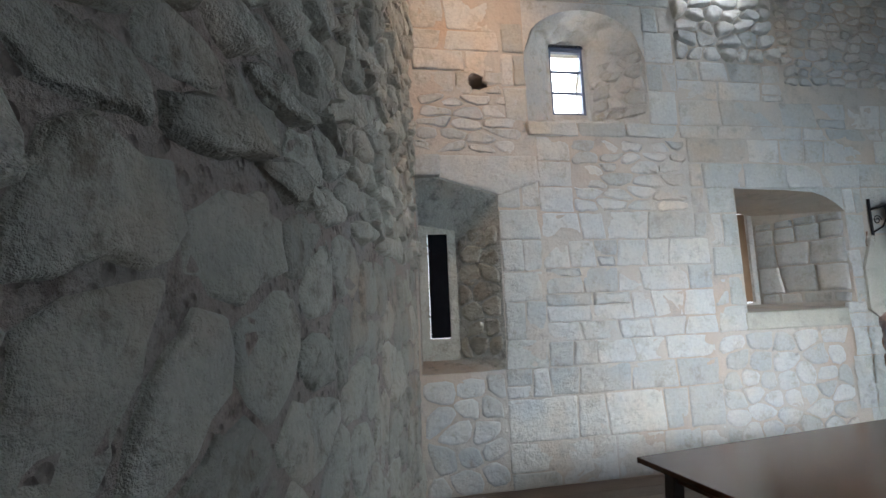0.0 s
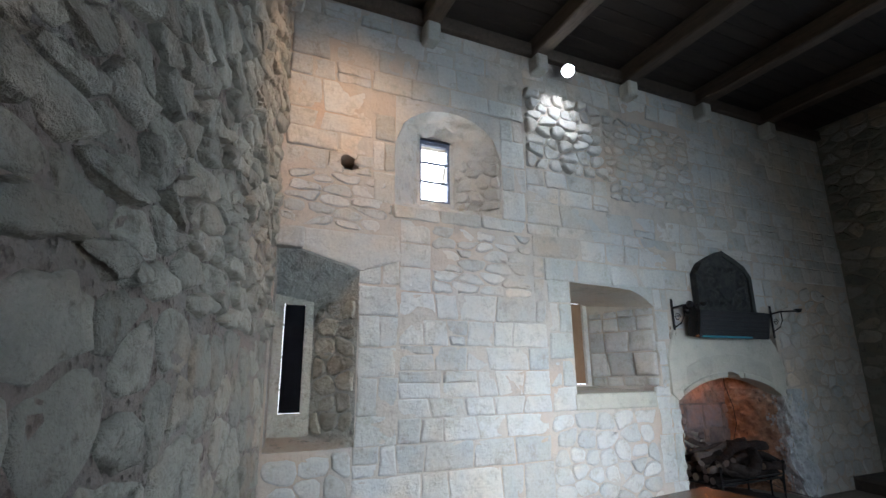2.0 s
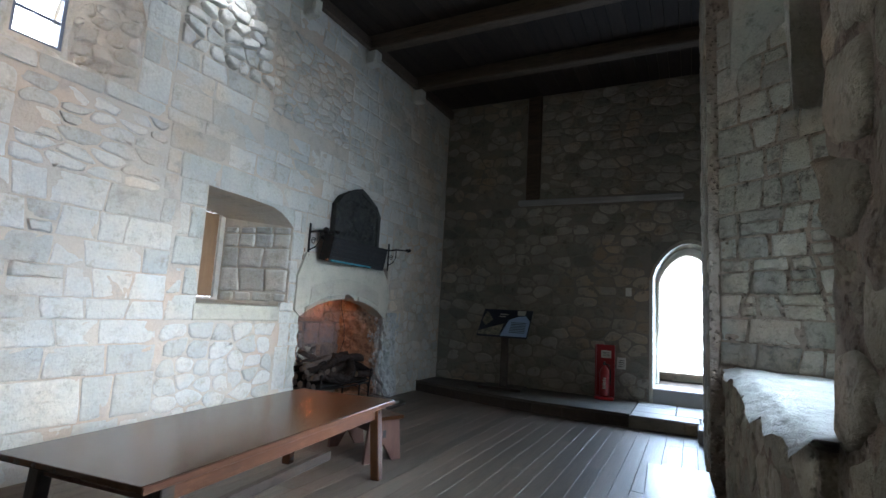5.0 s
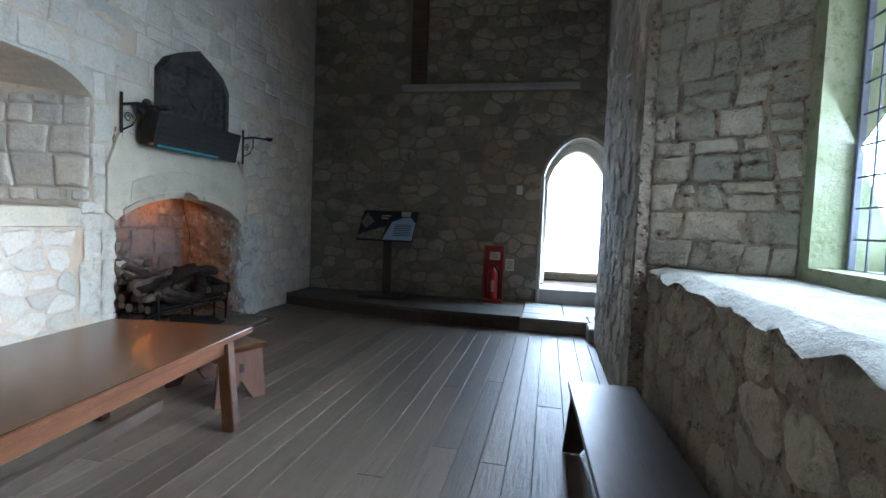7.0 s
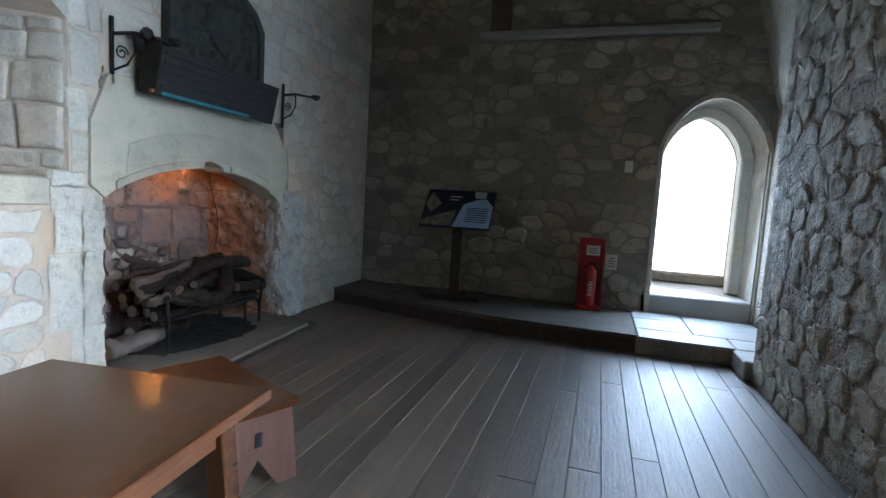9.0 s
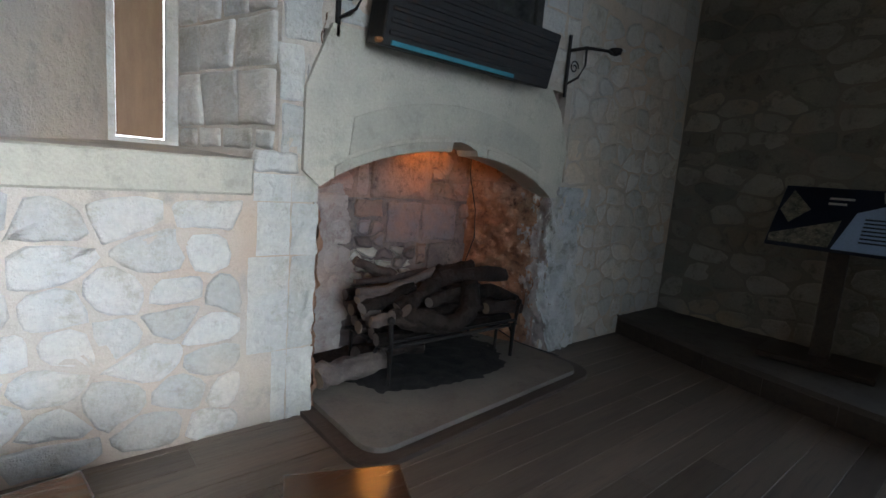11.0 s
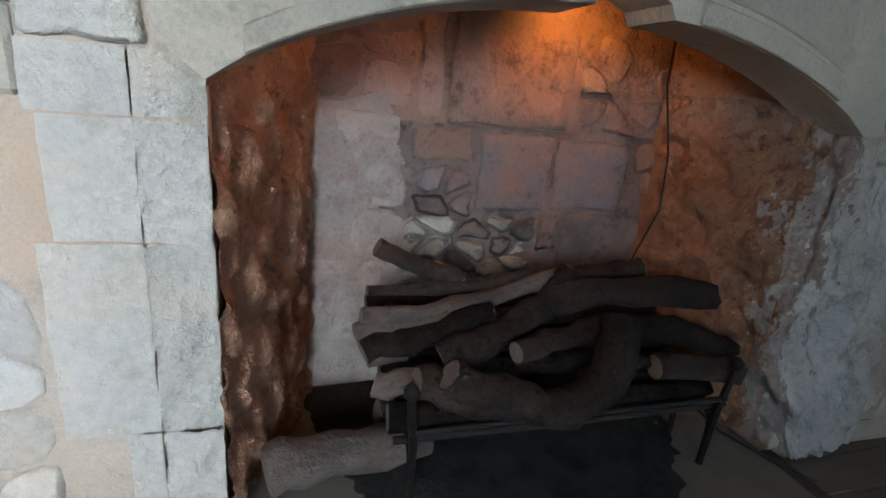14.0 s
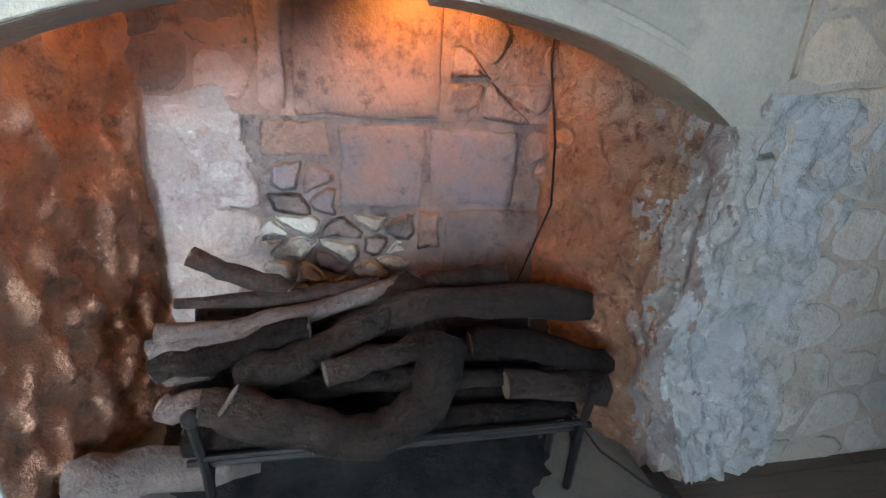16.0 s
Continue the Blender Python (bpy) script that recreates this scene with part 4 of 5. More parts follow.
# ---- information lectern on the dais ----
def lectern(m):
    t = empty("lectern", m)
    base = part("base", box(-0.3, 0.24, -0.4, 0.4, 0, 0.05, 0.008), DARKWOOD, t)
    part("post", box(-0.02, 0.06, -0.07, 0.07, 0.04, 1.2, 0.008), DARKWOOD, t)
    tilt = pose(-0.02, 0, 1.2, 0, -47, 0) @ Matrix.Diagonal((1.17, 1.02, 1, 1))
    bm = box(-0.29, 0.29, -0.47, 0.47, -0.015, 0.012, 0.004)
    bm.transform(tilt)
    panel = part("panel", bm, NAVY, t, "dark blue printed information panel")

    def patch(name, pts, mat, label, lift=0.0145):
        bm = bmesh.new()
        f = bm.faces.new([bm.verts.new((a, b, lift)) for a, b in pts])
        e = bmesh.ops.extrude_face_region(bm, geom=[f])
        bmesh.ops.translate(bm, vec=(0, 0, 0.002), verts=[v for v in e["geom"] if isinstance(v, bmesh.types.BMVert)])
        bm.transform(tilt)
        part(name, bm, mat, panel, label)

    # local a runs from the foot (-) to the head (+) of the slope, b from right (-) to left (+)
    patch("text_field", [(-0.28, -0.45), (-0.28, 0.03), (0.06, -0.06), (0.14, -0.22), (0.16, -0.36), (0.05, -0.455)], PALEBLUE, "pale blue text field")
    patch("photo", [(-0.27, 0.05), (-0.27, 0.45), (-0.2, 0.46), (-0.02, 0.02)], PHOTO, "printed photograph")
    patch("photo", [(-0.08, 0.36), (0.04, 0.45), (0.24, 0.4), (0.06, 0.24)], PHOTO, "printed photograph")
    patch("photo", [(0.17, -0.2), (0.17, -0.34), (0.27, -0.35), (0.27, -0.18)], PAPER, "small pale picture")
    for k in range(2):
        patch("title_bar", [(0.17 - k * 0.05, 0.14), (0.17 - k * 0.05, -0.02 + k * 0.04), (0.19 - k * 0.05, -0.02 + k * 0.04), (0.19 - k * 0.05, 0.14)], PAPER, "line of small print")
    for k in range(7):
        patch("text_bar", [(0.0 - k * 0.034, -0.12 - 0.0 * k), (0.0 - k * 0.034, -0.4), (0.012 - k * 0.034, -0.4), (0.012 - k * 0.034, -0.12)], NAVY, "line of small print", 0.017)
    return tagged(t, "tilted dark blue information panel on wooden stand", "lectern")


lectern(pose(9.2, 4.66, 0.182, 0, 0, 4))


# ---- fire extinguisher on its red stand ----
def red_stand(m):
    t = empty("extinguisher_stand", m)
    part("back_panel", box(0.06, 0.085, -0.16, 0.16, 0.0, 0.93, 0.008), RED, t)
    part("foot_tray", box(-0.14, 0.08, -0.16, 0.16, 0.0, 0.05, 0.012), RED, t)
    for k in (-1, 1):
        part("side_flange", box(0.0, 0.07, k * 0.155 - 0.008, k * 0.155 + 0.008, 0.04, 0.93, 0.004), RED, t)
    n = part("notice", box(0.056, 0.062, -0.1, 0.07, 0.7, 0.83, 0.002), PAPER, t, "cream printed notice")
    for k in range(3):
        part("print_line", box(0.052, 0.057, -0.07, 0.04, 0.735 + k * 0.027, 0.742 + k * 0.027, 0), BLACK, n)
    return tagged(t, "red floor stand for a fire extinguisher", "stand")


def extinguisher(m):
    t = empty("fire_extinguisher", m)
    body = part("cylinder", lathe([(0.02, 0), (0.078, 0.006), (0.082, 0.03), (0.082, 0.40), (0.074, 0.45), (0.045, 0.49), (0.025, 0.51), (0.022, 0.53)], 20), RED, t, smooth=True)
    bm = bmesh.new()
    n = 8
    rows = [[bm.verts.new((-0.0835 * math.cos(a), 0.0835 * math.sin(a), z)) for a in [(-0.5 + k / n) * 1.5 - 0.1 for k in range(n + 1)]] for z in (0.13, 0.34)]
    for k in range(n):
        bm.faces.new((rows[0][k], rows[0][k + 1], rows[1][k + 1], rows[1][k]))
    part("label", bm, RED, body)
    for k in range(6):
        part("white_print", box(-0.0865, -0.0835, -0.03, 0.022 - 0.01 * (k % 2), 0.14 + k * 0.033, 0.158 + k * 0.033, 0), PAPER, body, "white unreadable lettering")
    part("valve", lathe([(0.02, 0.52), (0.024, 0.54), (0.024, 0.57), (0.012, 0.58)], 12), BLACK, t)
    part("lever", box(-0.1, 0.03, -0.012, 0.012, 0.575, 0.59, 0.003), BLACK, t)
    part("carry_handle", box(-0.09, 0.03, -0.012, 0.012, 0.545, 0.555, 0.003), BLACK, t)
    part("hose", tube([(-0.02, -0.02, 0.55), (-0.02, -0.07, 0.54), (-0.02, -0.1, 0.45), (-0.02, -0.1, 0.3), (-0.02, -0.098, 0.2)], 0.01, 8), BLACK, t, "black rubber hose", True)
    return tagged(t, "red fire extinguisher with white lettering on stand", "extinguisher")


red_stand(pose(9.42, 2.88, 0.182, 0, 0, 3))
extinguisher(pose(9.38, 2.88, 0.234, 0, 0, 3))
plate = empty("wall_sign", pose(X1 - 0.03, 2.63, 0.80))
part("plate", box(-0.006, 0.004, -0.075, 0.075, -0.1, 0.1, 0.003), PAPER, plate)
for k in range(4):
    part("print_line", box(-0.009, -0.0055, -0.05, 0.05 - 0.02 * (k % 2), -0.06 + k * 0.035, -0.05 + k * 0.035, 0), BLACK, plate)
tagged(plate, "small cream printed sign on the stone wall", "sign")
switch = empty("socket_plate", pose(X1 - 0.03, 2.52, 2.06))
part("plate", box(-0.01, 0.004, -0.05, 0.05, -0.075, 0.075, 0.004), PAPER, switch)
part("cap", box(-0.016, -0.009, -0.02, 0.02, -0.03, 0.03, 0.003), PAPER, switch)
tagged(switch, "small pale rectangular plate on the wall", "plate")


# ---- over the mantel: dark carved panel, its shelf box and two iron brackets ----
def arms(m):
    t = empty("carved_panel", m)
    o = [(-0.56, 0.0), (0.56, 0.0), (0.56, 0.78), (0.44, 0.93), (0.2, 1.05), (0.0, 1.13), (-0.2, 1.05), (-0.44, 0.93), (-0.56, 0.78)]
    part("slab", prism(o, 0.1, bevel=0.01), CARVED, t)
    inner = [(x * 0.88, 0.06 + z * 0.88) for x, z in o]
    edge = prism([(x, z) for x, z in o] + [(x, z) for x, z in reversed(inner)], 0.035, pose(0, -0.03, 0))
    part("border", edge, CARVED, t, "raised stone border")
    verts, faces, n = [], [], 44
    for j in range(n + 1):
        for i in range(n + 1):
            x, z = -0.47 + 0.94 * i / n, 0.3 + 0.62 * j / n
            edge = min(i, n - i, j, n - j) / 4
            z = min(z, 1.0 - abs(x) * 0.38)
            h = abs(noise.noise(Vector((x * 9, z * 9, 4)))) + 0.5 * noise.noise(Vector((x * 20, z * 20, 7)))
            verts.append((x, 0.004 - min(1, edge) * (0.012 + 0.075 * max(0, h)), z))
    for j in range(n):
        for i in range(n):
            k = j * (n + 1) + i
            faces.append((k, k + 1, k + n + 2, k + n + 1))
    quick("carving", verts, faces, CARVED, t)["label"] = "worn dark heraldic relief"
    shield = [(-0.2, 0.82), (0.2, 0.82), (0.2, 0.58), (0.12, 0.46), (0.0, 0.39), (-0.12, 0.46), (-0.2, 0.58)]
    part("shield", prism(shield, 0.05, pose(0, -0.045, 0), 0.01), CARVED, t, "worn shield in relief")
    return tagged(t, "dark carved stone panel with pointed top above fireplace", "carving")


arms(pose(6.46, W - 0.105, 2.26))


def shelf_box(m):
    t = empty("iron_trough", m)
    part("front_board", box(-0.69, 0.69, -0.02, 0.02, 0.0, 0.36, 0.008), IRON, t)
    for k in range(5):
        part("slat", box(-0.66, 0.66, -0.032, -0.018, 0.06 + k * 0.06, 0.085 + k * 0.06, 0.004), IRON, t)
    for k in (-1, 1):
        part("side", box(k * 0.67 - 0.012, k * 0.67 + 0.012, 0.0, 0.17, 0.0, 0.36, 0.004), IRON, t)
    part("base", box(-0.68, 0.68, 0.0, 0.17, 0.0, 0.02, 0.004), IRON, t)
    part("teal_strip", box(-0.64, 0.32, -0.03, -0.018, 0.01, 0.035, 0.002), TEAL, t, "teal-green painted lower edge")
    part("burner", tube([(-0.72, 0.0, 0.02), (-0.66, 0.0, 0.03), (-0.5, 0.0, 0.03)], [0.014, 0.018, 0.012], 8), RUST, t, "rusty orange pipe end")
    return tagged(t, "black slatted iron trough with a teal edge", "trough")


shelf_box(pose(6.29, W - 0.26, 2.14, 12, 0, 0))


def bracket(m, flip):
    t = empty("iron_bracket", m)
    part("wall_bar", box(-0.014, 0.014, -0.02, 0.0, -0.24, 0.24, 0.004), IRON, t)
    part("arm", tube([(0, -0.01, 0.12), (0.1 * flip, -0.1, 0.15), (0.3 * flip, -0.16, 0.16), (0.38 * flip, -0.17, 0.15)], [0.014, 0.013, 0.012, 0.012], 8), IRON, t, smooth=True)
    part("brace", tube([(0, -0.01, -0.14), (0.08 * flip, -0.06, -0.08), (0.12 * flip, -0.09, 0.02), (0.1 * flip, -0.1, 0.14)], 0.009, 8), IRON, t, smooth=True)
    sp = [(0.06 * flip + 0.055 * flip * (1 - k / 22) * math.cos(k * 0.55), -0.03, 0.0 + 0.055 * (1 - k / 22) * math.sin(k * 0.55)) for k in range(18)]
    part("scroll", tube(sp, 0.006, 6), IRON, t, smooth=True)
    part("cup", lathe([(0.01, 0.0), (0.045, 0.015), (0.055, 0.05), (0.05, 0.055)], 12, m=Matrix.Translation((0.4 * flip, -0.17, 0.14))), IRON, t, smooth=True)
    return tagged(t, "wrought iron wall bracket with scrolled arm", "bracket", "mantel brackets")


crested = bracket(pose(5.47, W - 0.015, 2.42), 1)
for k in range(7):
    bm = lathe([(0.004, -0.05), (0.03, -0.035), (0.042, 0.0), (0.028, 0.035), (0.004, 0.05)], 9)
    bm.transform(Matrix.Translation((0.17 + 0.055 * math.cos(k * 0.9), -0.15 + 0.04 * math.sin(k * 1.7), 0.12 + 0.05 * math.sin(k * 0.9))) @ pose(0, 0, 0, 50 * k, 35 * k, 0))
    part("iron_leaf", bm, IRON, crested, "knobbly cast iron leaf", True)
bracket(pose(7.5, W - 0.015, 2.42), 1)


# ---- boards and small windows in the openings ----
def slit_board(name, x0, x1, y, z0, z1, mat, label, leak):
    t = empty(name, pose((x0 + x1) / 2, y, z0))
    w, h = x1 - x0, z1 - z0
    part("board", box(-w / 2 + leak, w / 2 - leak * 1.3, 0, 0.02, leak, h - leak, 0.003), mat, t)
    for k in range(3):
        part("clip", box(-w / 2, w / 2, 0.02, 0.03, h * (0.2 + 0.3 * k), h * (0.2 + 0.3 * k) + 0.02, 0.002), IRON, t)
    return tagged(t, label, "board")


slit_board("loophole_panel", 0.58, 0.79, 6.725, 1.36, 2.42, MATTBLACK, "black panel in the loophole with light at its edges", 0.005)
slit_board("niche_board", 4.56, 4.83, 7.33, 1.56, 2.70, BOARD, "brown board closing a slit, lit along its edges", 0.006)


def small_window():
    t = empty("window_small", pose(2.255, 6.78, 3.74))
    w, h = 0.41, 0.80
    fr = part("window_frame", prism([(-w / 2, 0), (w / 2, 0), (w / 2, h), (-w / 2, h), (-w / 2, 0.03), (-w / 2 + 0.03, 0.03), (-w / 2 + 0.03, h - 0.05), (w / 2 - 0.03, h - 0.05), (w / 2 - 0.03, 0.03), (-w / 2, 0.03)], 0.05), STEEL, t, "bluish metal casement frame")
    for z in (0.27, 0.52):
        part("glazing_bar", box(-w / 2 + 0.028, w / 2 - 0.028, 0.015, 0.03, z - 0.016, z + 0.016, 0.002), STEEL, t)
    for z0, z1 in ((0.03, 0.262), (0.278, 0.512), (0.528, h - 0.05)):
        p = part("pane", box(-w / 2 + 0.03, w / 2 - 0.03, 0.02, 0.024, z0, z1, 0), GLASS, t)
        p.visible_shadow = False
    part("head", box(-w / 2 - 0.02, w / 2 + 0.02, -0.02, 0.05, h - 0.012, h + 0.03, 0.004), STEEL, t)
    return tagged(t, "small three-pane casement window in splayed stone opening", "window", kind="structure")


small_window()


def bay_window(x0, x1):
    t = empty("window_bay", pose((x0 + x1) / 2, 0.36, SILL + 0.08))
    w, h = x1 - x0, 3.35 - SILL - 0.08
    for k in (-1, 1):
        part("window_frame", box(k * (w / 2 - 0.015) - 0.014, k * (w / 2 - 0.015) + 0.014, -0.02, 0.02, 0.0, h, 0.004), STEEL, t)
    for k in range(7):
        x = -w / 2 + w * k / 6
        part("lead_came", box(x - 0.005, x + 0.005, -0.006, 0.006, 0.0, h, 0.001), STEEL, t)
    for k in range(13):
        z = h * k / 12
        part("lead_came", box(-w / 2, w / 2, -0.0055, 0.0055, z - 0.005, z + 0.005, 0.001), STEEL, t)
    p = part("pane", box(-w / 2, w / 2, -0.002, 0.002, 0, h, 0), GLASS, t)
    p.visible_shadow = False
    return tagged(t, "leaded window with small rectangular panes", "window", "bay window lights", "structure")


bay_window(2.4, 3.32)
bay_window(3.44, 4.38)
folder = empty("blue_board", pose(2.75, 0.72, SILL + 0.012, -14, 0, 20))
part("sheet", box(-0.08, 0.08, -0.008, 0.008, 0.0, 0.2, 0.003), shade("blue_plastic", (0.03, 0.16, 0.42), (0.03, 0.14, 0.38), scale=3, bump=0, vary=0, rough=0.4), folder)
part("sheet_edge", box(-0.082, 0.082, -0.01, 0.01, 0.0, 0.02, 0.002), BLACK, folder)
tagged(folder, "bright blue plastic board standing on the sill", "board")


# ---- spotlights under the beams ----
def spotlight(m, label, bulb=True):
    t = empty("spotlight", m)
    can = part("housing", lathe([(0.04, 0.15), (0.08, 0.14), (0.088, 0.0), (0.084, -0.012)], 16), BLACK, t, smooth=True)
    part("lens", lathe([(0.004, -0.03), (0.05, -0.024), (0.08, -0.014), (0.08, -0.008)], 16), LENS if bulb else STEEL, can, "glowing lamp glass")
    part("yoke", tube([(0, -0.075, 0.05), (0, -0.08, 0.15), (0, 0, 0.2), (0, 0.08, 0.15), (0, 0.075, 0.05)], 0.008, 6), BLACK, t)
    part("stem", tube([(0, 0, 0.2), (0, 0.0, 0.3)], 0.012, 8), BLACK, t)
    return tagged(t, label, "spotlight", "ceiling spotlights")


spotlight(look((3.80, 6.0, 5.5), (2.9, 4.6, 4.3)), "lit black spotlight below a ceiling beam")


def hearth_lamp():
    t = empty("hearth_lamp", look((6.15, 6.66, 1.70), (4.0, 4.4, 0.7)))
    part("housing", lathe([(0.03, 0.1), (0.05, 0.09), (0.055, 0.0)], 14), BLACK, t, smooth=True)
    part("lens", lathe([(0.004, -0.012), (0.05, -0.01), (0.05, -0.004)], 14), glow("orange_lamp_glass", (1.0, 0.36, 0.06), 110), t, "glowing orange glass")
    part("bracket", tube([(0, 0, 0.09), (0.0, 0.1, 0.14), (0.0, 0.3, 0.3)], 0.01, 6), BLACK, t)
    return tagged(t, "small orange lamp hidden in the chimney throat", "lamp")


hearth_lamp()


# ---- the fire: iron basket, ash, logs ----
def fire_basket(m):
    t = empty("fire_basket", m)
    for y in (-0.22, -0.05, 0.12, 0.28):
        part("bar", tube([(-0.66, y, 0.26), (0.0, y, 0.255), (0.66, y, 0.26)], 0.014, 6), IRON, t)
    for k in (-1, 1):
        arch = [(k * 0.6, -0.24, 0.0)] + [(k * 0.6, -0.24 + 0.09 - 0.09 * math.cos(a), 0.16 + 0.1 * math.sin(a)) for a in [0.3 * i for i in range(11)]] + [(k * 0.6, -0.06, 0.0)]
        part("front_foot", tube(arch, 0.014, 6), IRON, t, "arched iron foot")
        part("back_foot", tube([(k * 0.6, 0.28, 0), (k * 0.6, 0.28, 0.27)], 0.014, 6), IRON, t)
        part("upright", tube([(k * 0.6, -0.24, 0.0), (k * 0.6, -0.25, 0.25), (k * 0.62, -0.26, 0.44)], 0.015, 6), IRON, t)
        part("knob", lathe([(0.006, -0.03), (0.026, -0.012), (0.026, 0.012), (0.006, 0.03)], 10, m=Matrix.Translation((k * 0.62, -0.26, 0.46))), IRON, t, smooth=True)
        part("cross_bar", tube([(k * 0.6, -0.24, 0.245), (k * 0.6, 0.3, 0.245)], 0.014, 6), IRON, t)
    for z in (0.31,):
        part("front_bar", tube([(-0.62, -0.255, z), (0.62, -0.255, z)], 0.011, 6), IRON, t)
    return tagged(t, "black wrought iron fire basket on the hearth", "fire basket")


fire_basket(pose(6.55, 6.5, 0.057))
verts, faces = [], []
n = 70
for j in range(n + 1):
    for i in range(n + 1):
        x, y = 5.6 + 1.7 * i / n, 5.88 + 1.12 * j / n
        e = 1 - abs((x - 6.45) / 0.88) ** 3 - abs(min(0.0, y - 6.75) / 0.78) ** 2.5 + 0.22 * noise.noise(Vector((x * 4, y * 4, 8))) + 0.12 * noise.noise(Vector((x * 17, y * 17, 8)))
        verts.append((x, y, 0.04 + 0.045 * max(0.0, min(1.0, e)) * (1 + 0.25 * noise.noise(Vector((x * 9, y * 9, 3))))))
for j in range(n):
    for i in range(n):
        a = j * (n + 1) + i
        faces.append((a, a + 1, a + n + 2, a + n + 1))
tagged(quick("ash", verts, faces, ASH, None), "dark ash and cinders under the fire basket", "ash", kind="stuff")


def log(points, r0, r1, mat, label, cut=True):
    pts = [Vector(p) for p in points]
    dense = []
    for a, b in zip(pts, pts[1:]):
        for k in range(4):
            dense.append(a.lerp(b, k / 4))
    dense.append(pts[-1])
    s = rng.uniform(0, 50)
    dense = [p + Vector((0, noise.noise(Vector((i * 0.5, s, 0))), noise.noise(Vector((i * 0.5, 0, s))))) * r0 * 0.6 for i, p in enumerate(dense)]
    radii = [(r0 + (r1 - r0) * i / (len(dense) - 1)) * (1 + 0.16 * noise.noise(Vector((i * 0.9, s, 3)))) for i in range(len(dense))]
    t = empty("log", Matrix.Translation(dense[0]))
    inv = Matrix.Translation(-dense[0])
    bm = tube(dense, radii, 10, wobble=0.35, seed=s)
    bm.transform(inv)
    part("bark", bm, mat, t, smooth=True)
    if cut:
        for p, q, r in ((dense[0], dense[1], radii[0]), (dense[-1], dense[-2], radii[-1])):
            way = (p - q).normalized()
            bm = lathe([(0.9 * r, -0.004), (0.88 * r, 0.003)], 10)
            bm.transform(inv @ Matrix.Translation(p) @ way.to_track_quat("Z", "Y").to_matrix().to_4x4())
            part("cut_end", bm, CUTEND if mat is not LOG else LOGGREY, t)
    return tagged(t, label, "log", "fire logs")


DK, RD, GY = "charred dark log stacked in the fire basket", "reddish brown log stacked in the fire basket", "pale grey weathered log by the fire basket"
# layers on the bars
for x0, x1, y, z, r, mat, lab in ((5.88, 7.15, 6.33, 0.37, 0.055, LOG, DK), (5.92, 7.2, 6.46, 0.375, 0.06, LOG, DK), (5.9, 7.12, 6.6, 0.375, 0.06, LOGRED, RD), (5.95, 7.12, 6.74, 0.38, 0.06, LOG, DK),
                                   (5.86, 6.95, 6.39, 0.475, 0.05, LOG, DK), (5.9, 7.2, 6.53, 0.485, 0.055, LOG, DK), (5.88, 7.18, 6.67, 0.49, 0.055, LOGRED, RD),
                                   (5.9, 7.05, 6.59, 0.585, 0.05, LOG, DK), (5.85, 7.12, 6.72, 0.59, 0.05, LOG, DK)):
    log([(x0, y, z), ((x0 + x1) / 2, y + rng.uniform(-0.02, 0.02), z + rng.uniform(-0.01, 0.01)), (x1, y, z)], r * 0.9, r * 0.7, mat, lab)
# the shaped logs on top and in front
log([(6.04, 6.22, 0.575), (6.24, 6.2, 0.49), (6.45, 6.2, 0.43), (6.60, 6.22, 0.51), (6.67, 6.31, 0.70)], 0.055, 0.07, LOG, "thick bent charred log across the front")
log([(5.95, 6.27, 0.54), (6.15, 6.24, 0.47), (6.4, 6.22, 0.42)], 0.05, 0.055, LOG, DK)
log([(6.06, 6.36, 0.55), (6.28, 6.42, 0.60), (6.51, 6.5, 0.69), (6.6, 6.58, 0.76)], 0.058, 0.045, LOG, DK)
log([(5.80, 6.46, 0.665), (6.0, 6.48, 0.66), (6.25, 6.52, 0.685), (6.62, 6.6, 0.76)], 0.034, 0.036, LOGGREY, GY)
log([(5.83, 6.56, 0.715), (6.15, 6.58, 0.715), (6.48, 6.6, 0.74)], 0.02, 0.03, LOGRED, RD)
log([(5.87, 6.64, 0.85), (6.0, 6.62, 0.79), (6.18, 6.6, 0.73)], 0.034, 0.034, LOGRED, RD)
log([(6.48, 6.5, 0.69), (6.85, 6.5, 0.71), (7.24, 6.5, 0.67)], 0.055, 0.065, LOGRED, RD)
log([(6.5, 6.6, 0.69), (6.75, 6.62, 0.74), (6.95, 6.6, 0.77)], 0.04, 0.04, LOG, DK)
log([(6.30, 6.32, 0.575), (6.48, 6.36, 0.60), (6.68, 6.4, 0.63)], 0.04, 0.045, LOG, "short dark log with a pale cut end")
log([(5.80, 6.4, 0.575), (6.0, 6.42, 0.61), (6.25, 6.46, 0.665)], 0.048, 0.042, LOG, DK)
log([(5.78, 6.43, 0.625), (5.92, 6.45, 0.63), (6.1, 6.47, 0.65)], 0.03, 0.03, LOGGREY, GY)
log([(6.78, 6.42, 0.6), (7.05, 6.4, 0.57), (7.3, 6.4, 0.49)], 0.05, 0.055, LOG, DK)
log([(6.9, 6.34, 0.47), (7.26, 6.32, 0.45)], 0.055, 0.05, LOGRED, RD)
log([(5.83, 6.33, 0.50), (5.98, 6.33, 0.50)], 0.04, 0.04, LOGGREY, GY)
log([(5.82, 6.42, 0.55), (5.95, 6.42, 0.55)], 0.03, 0.03, LOGGREY, GY)
log([(5.50, 6.40, 0.145), (5.72, 6.42, 0.14), (6.06, 6.44, 0.17)], 0.085, 0.07, LOGGREY, "large bleached log lying on the hearth")
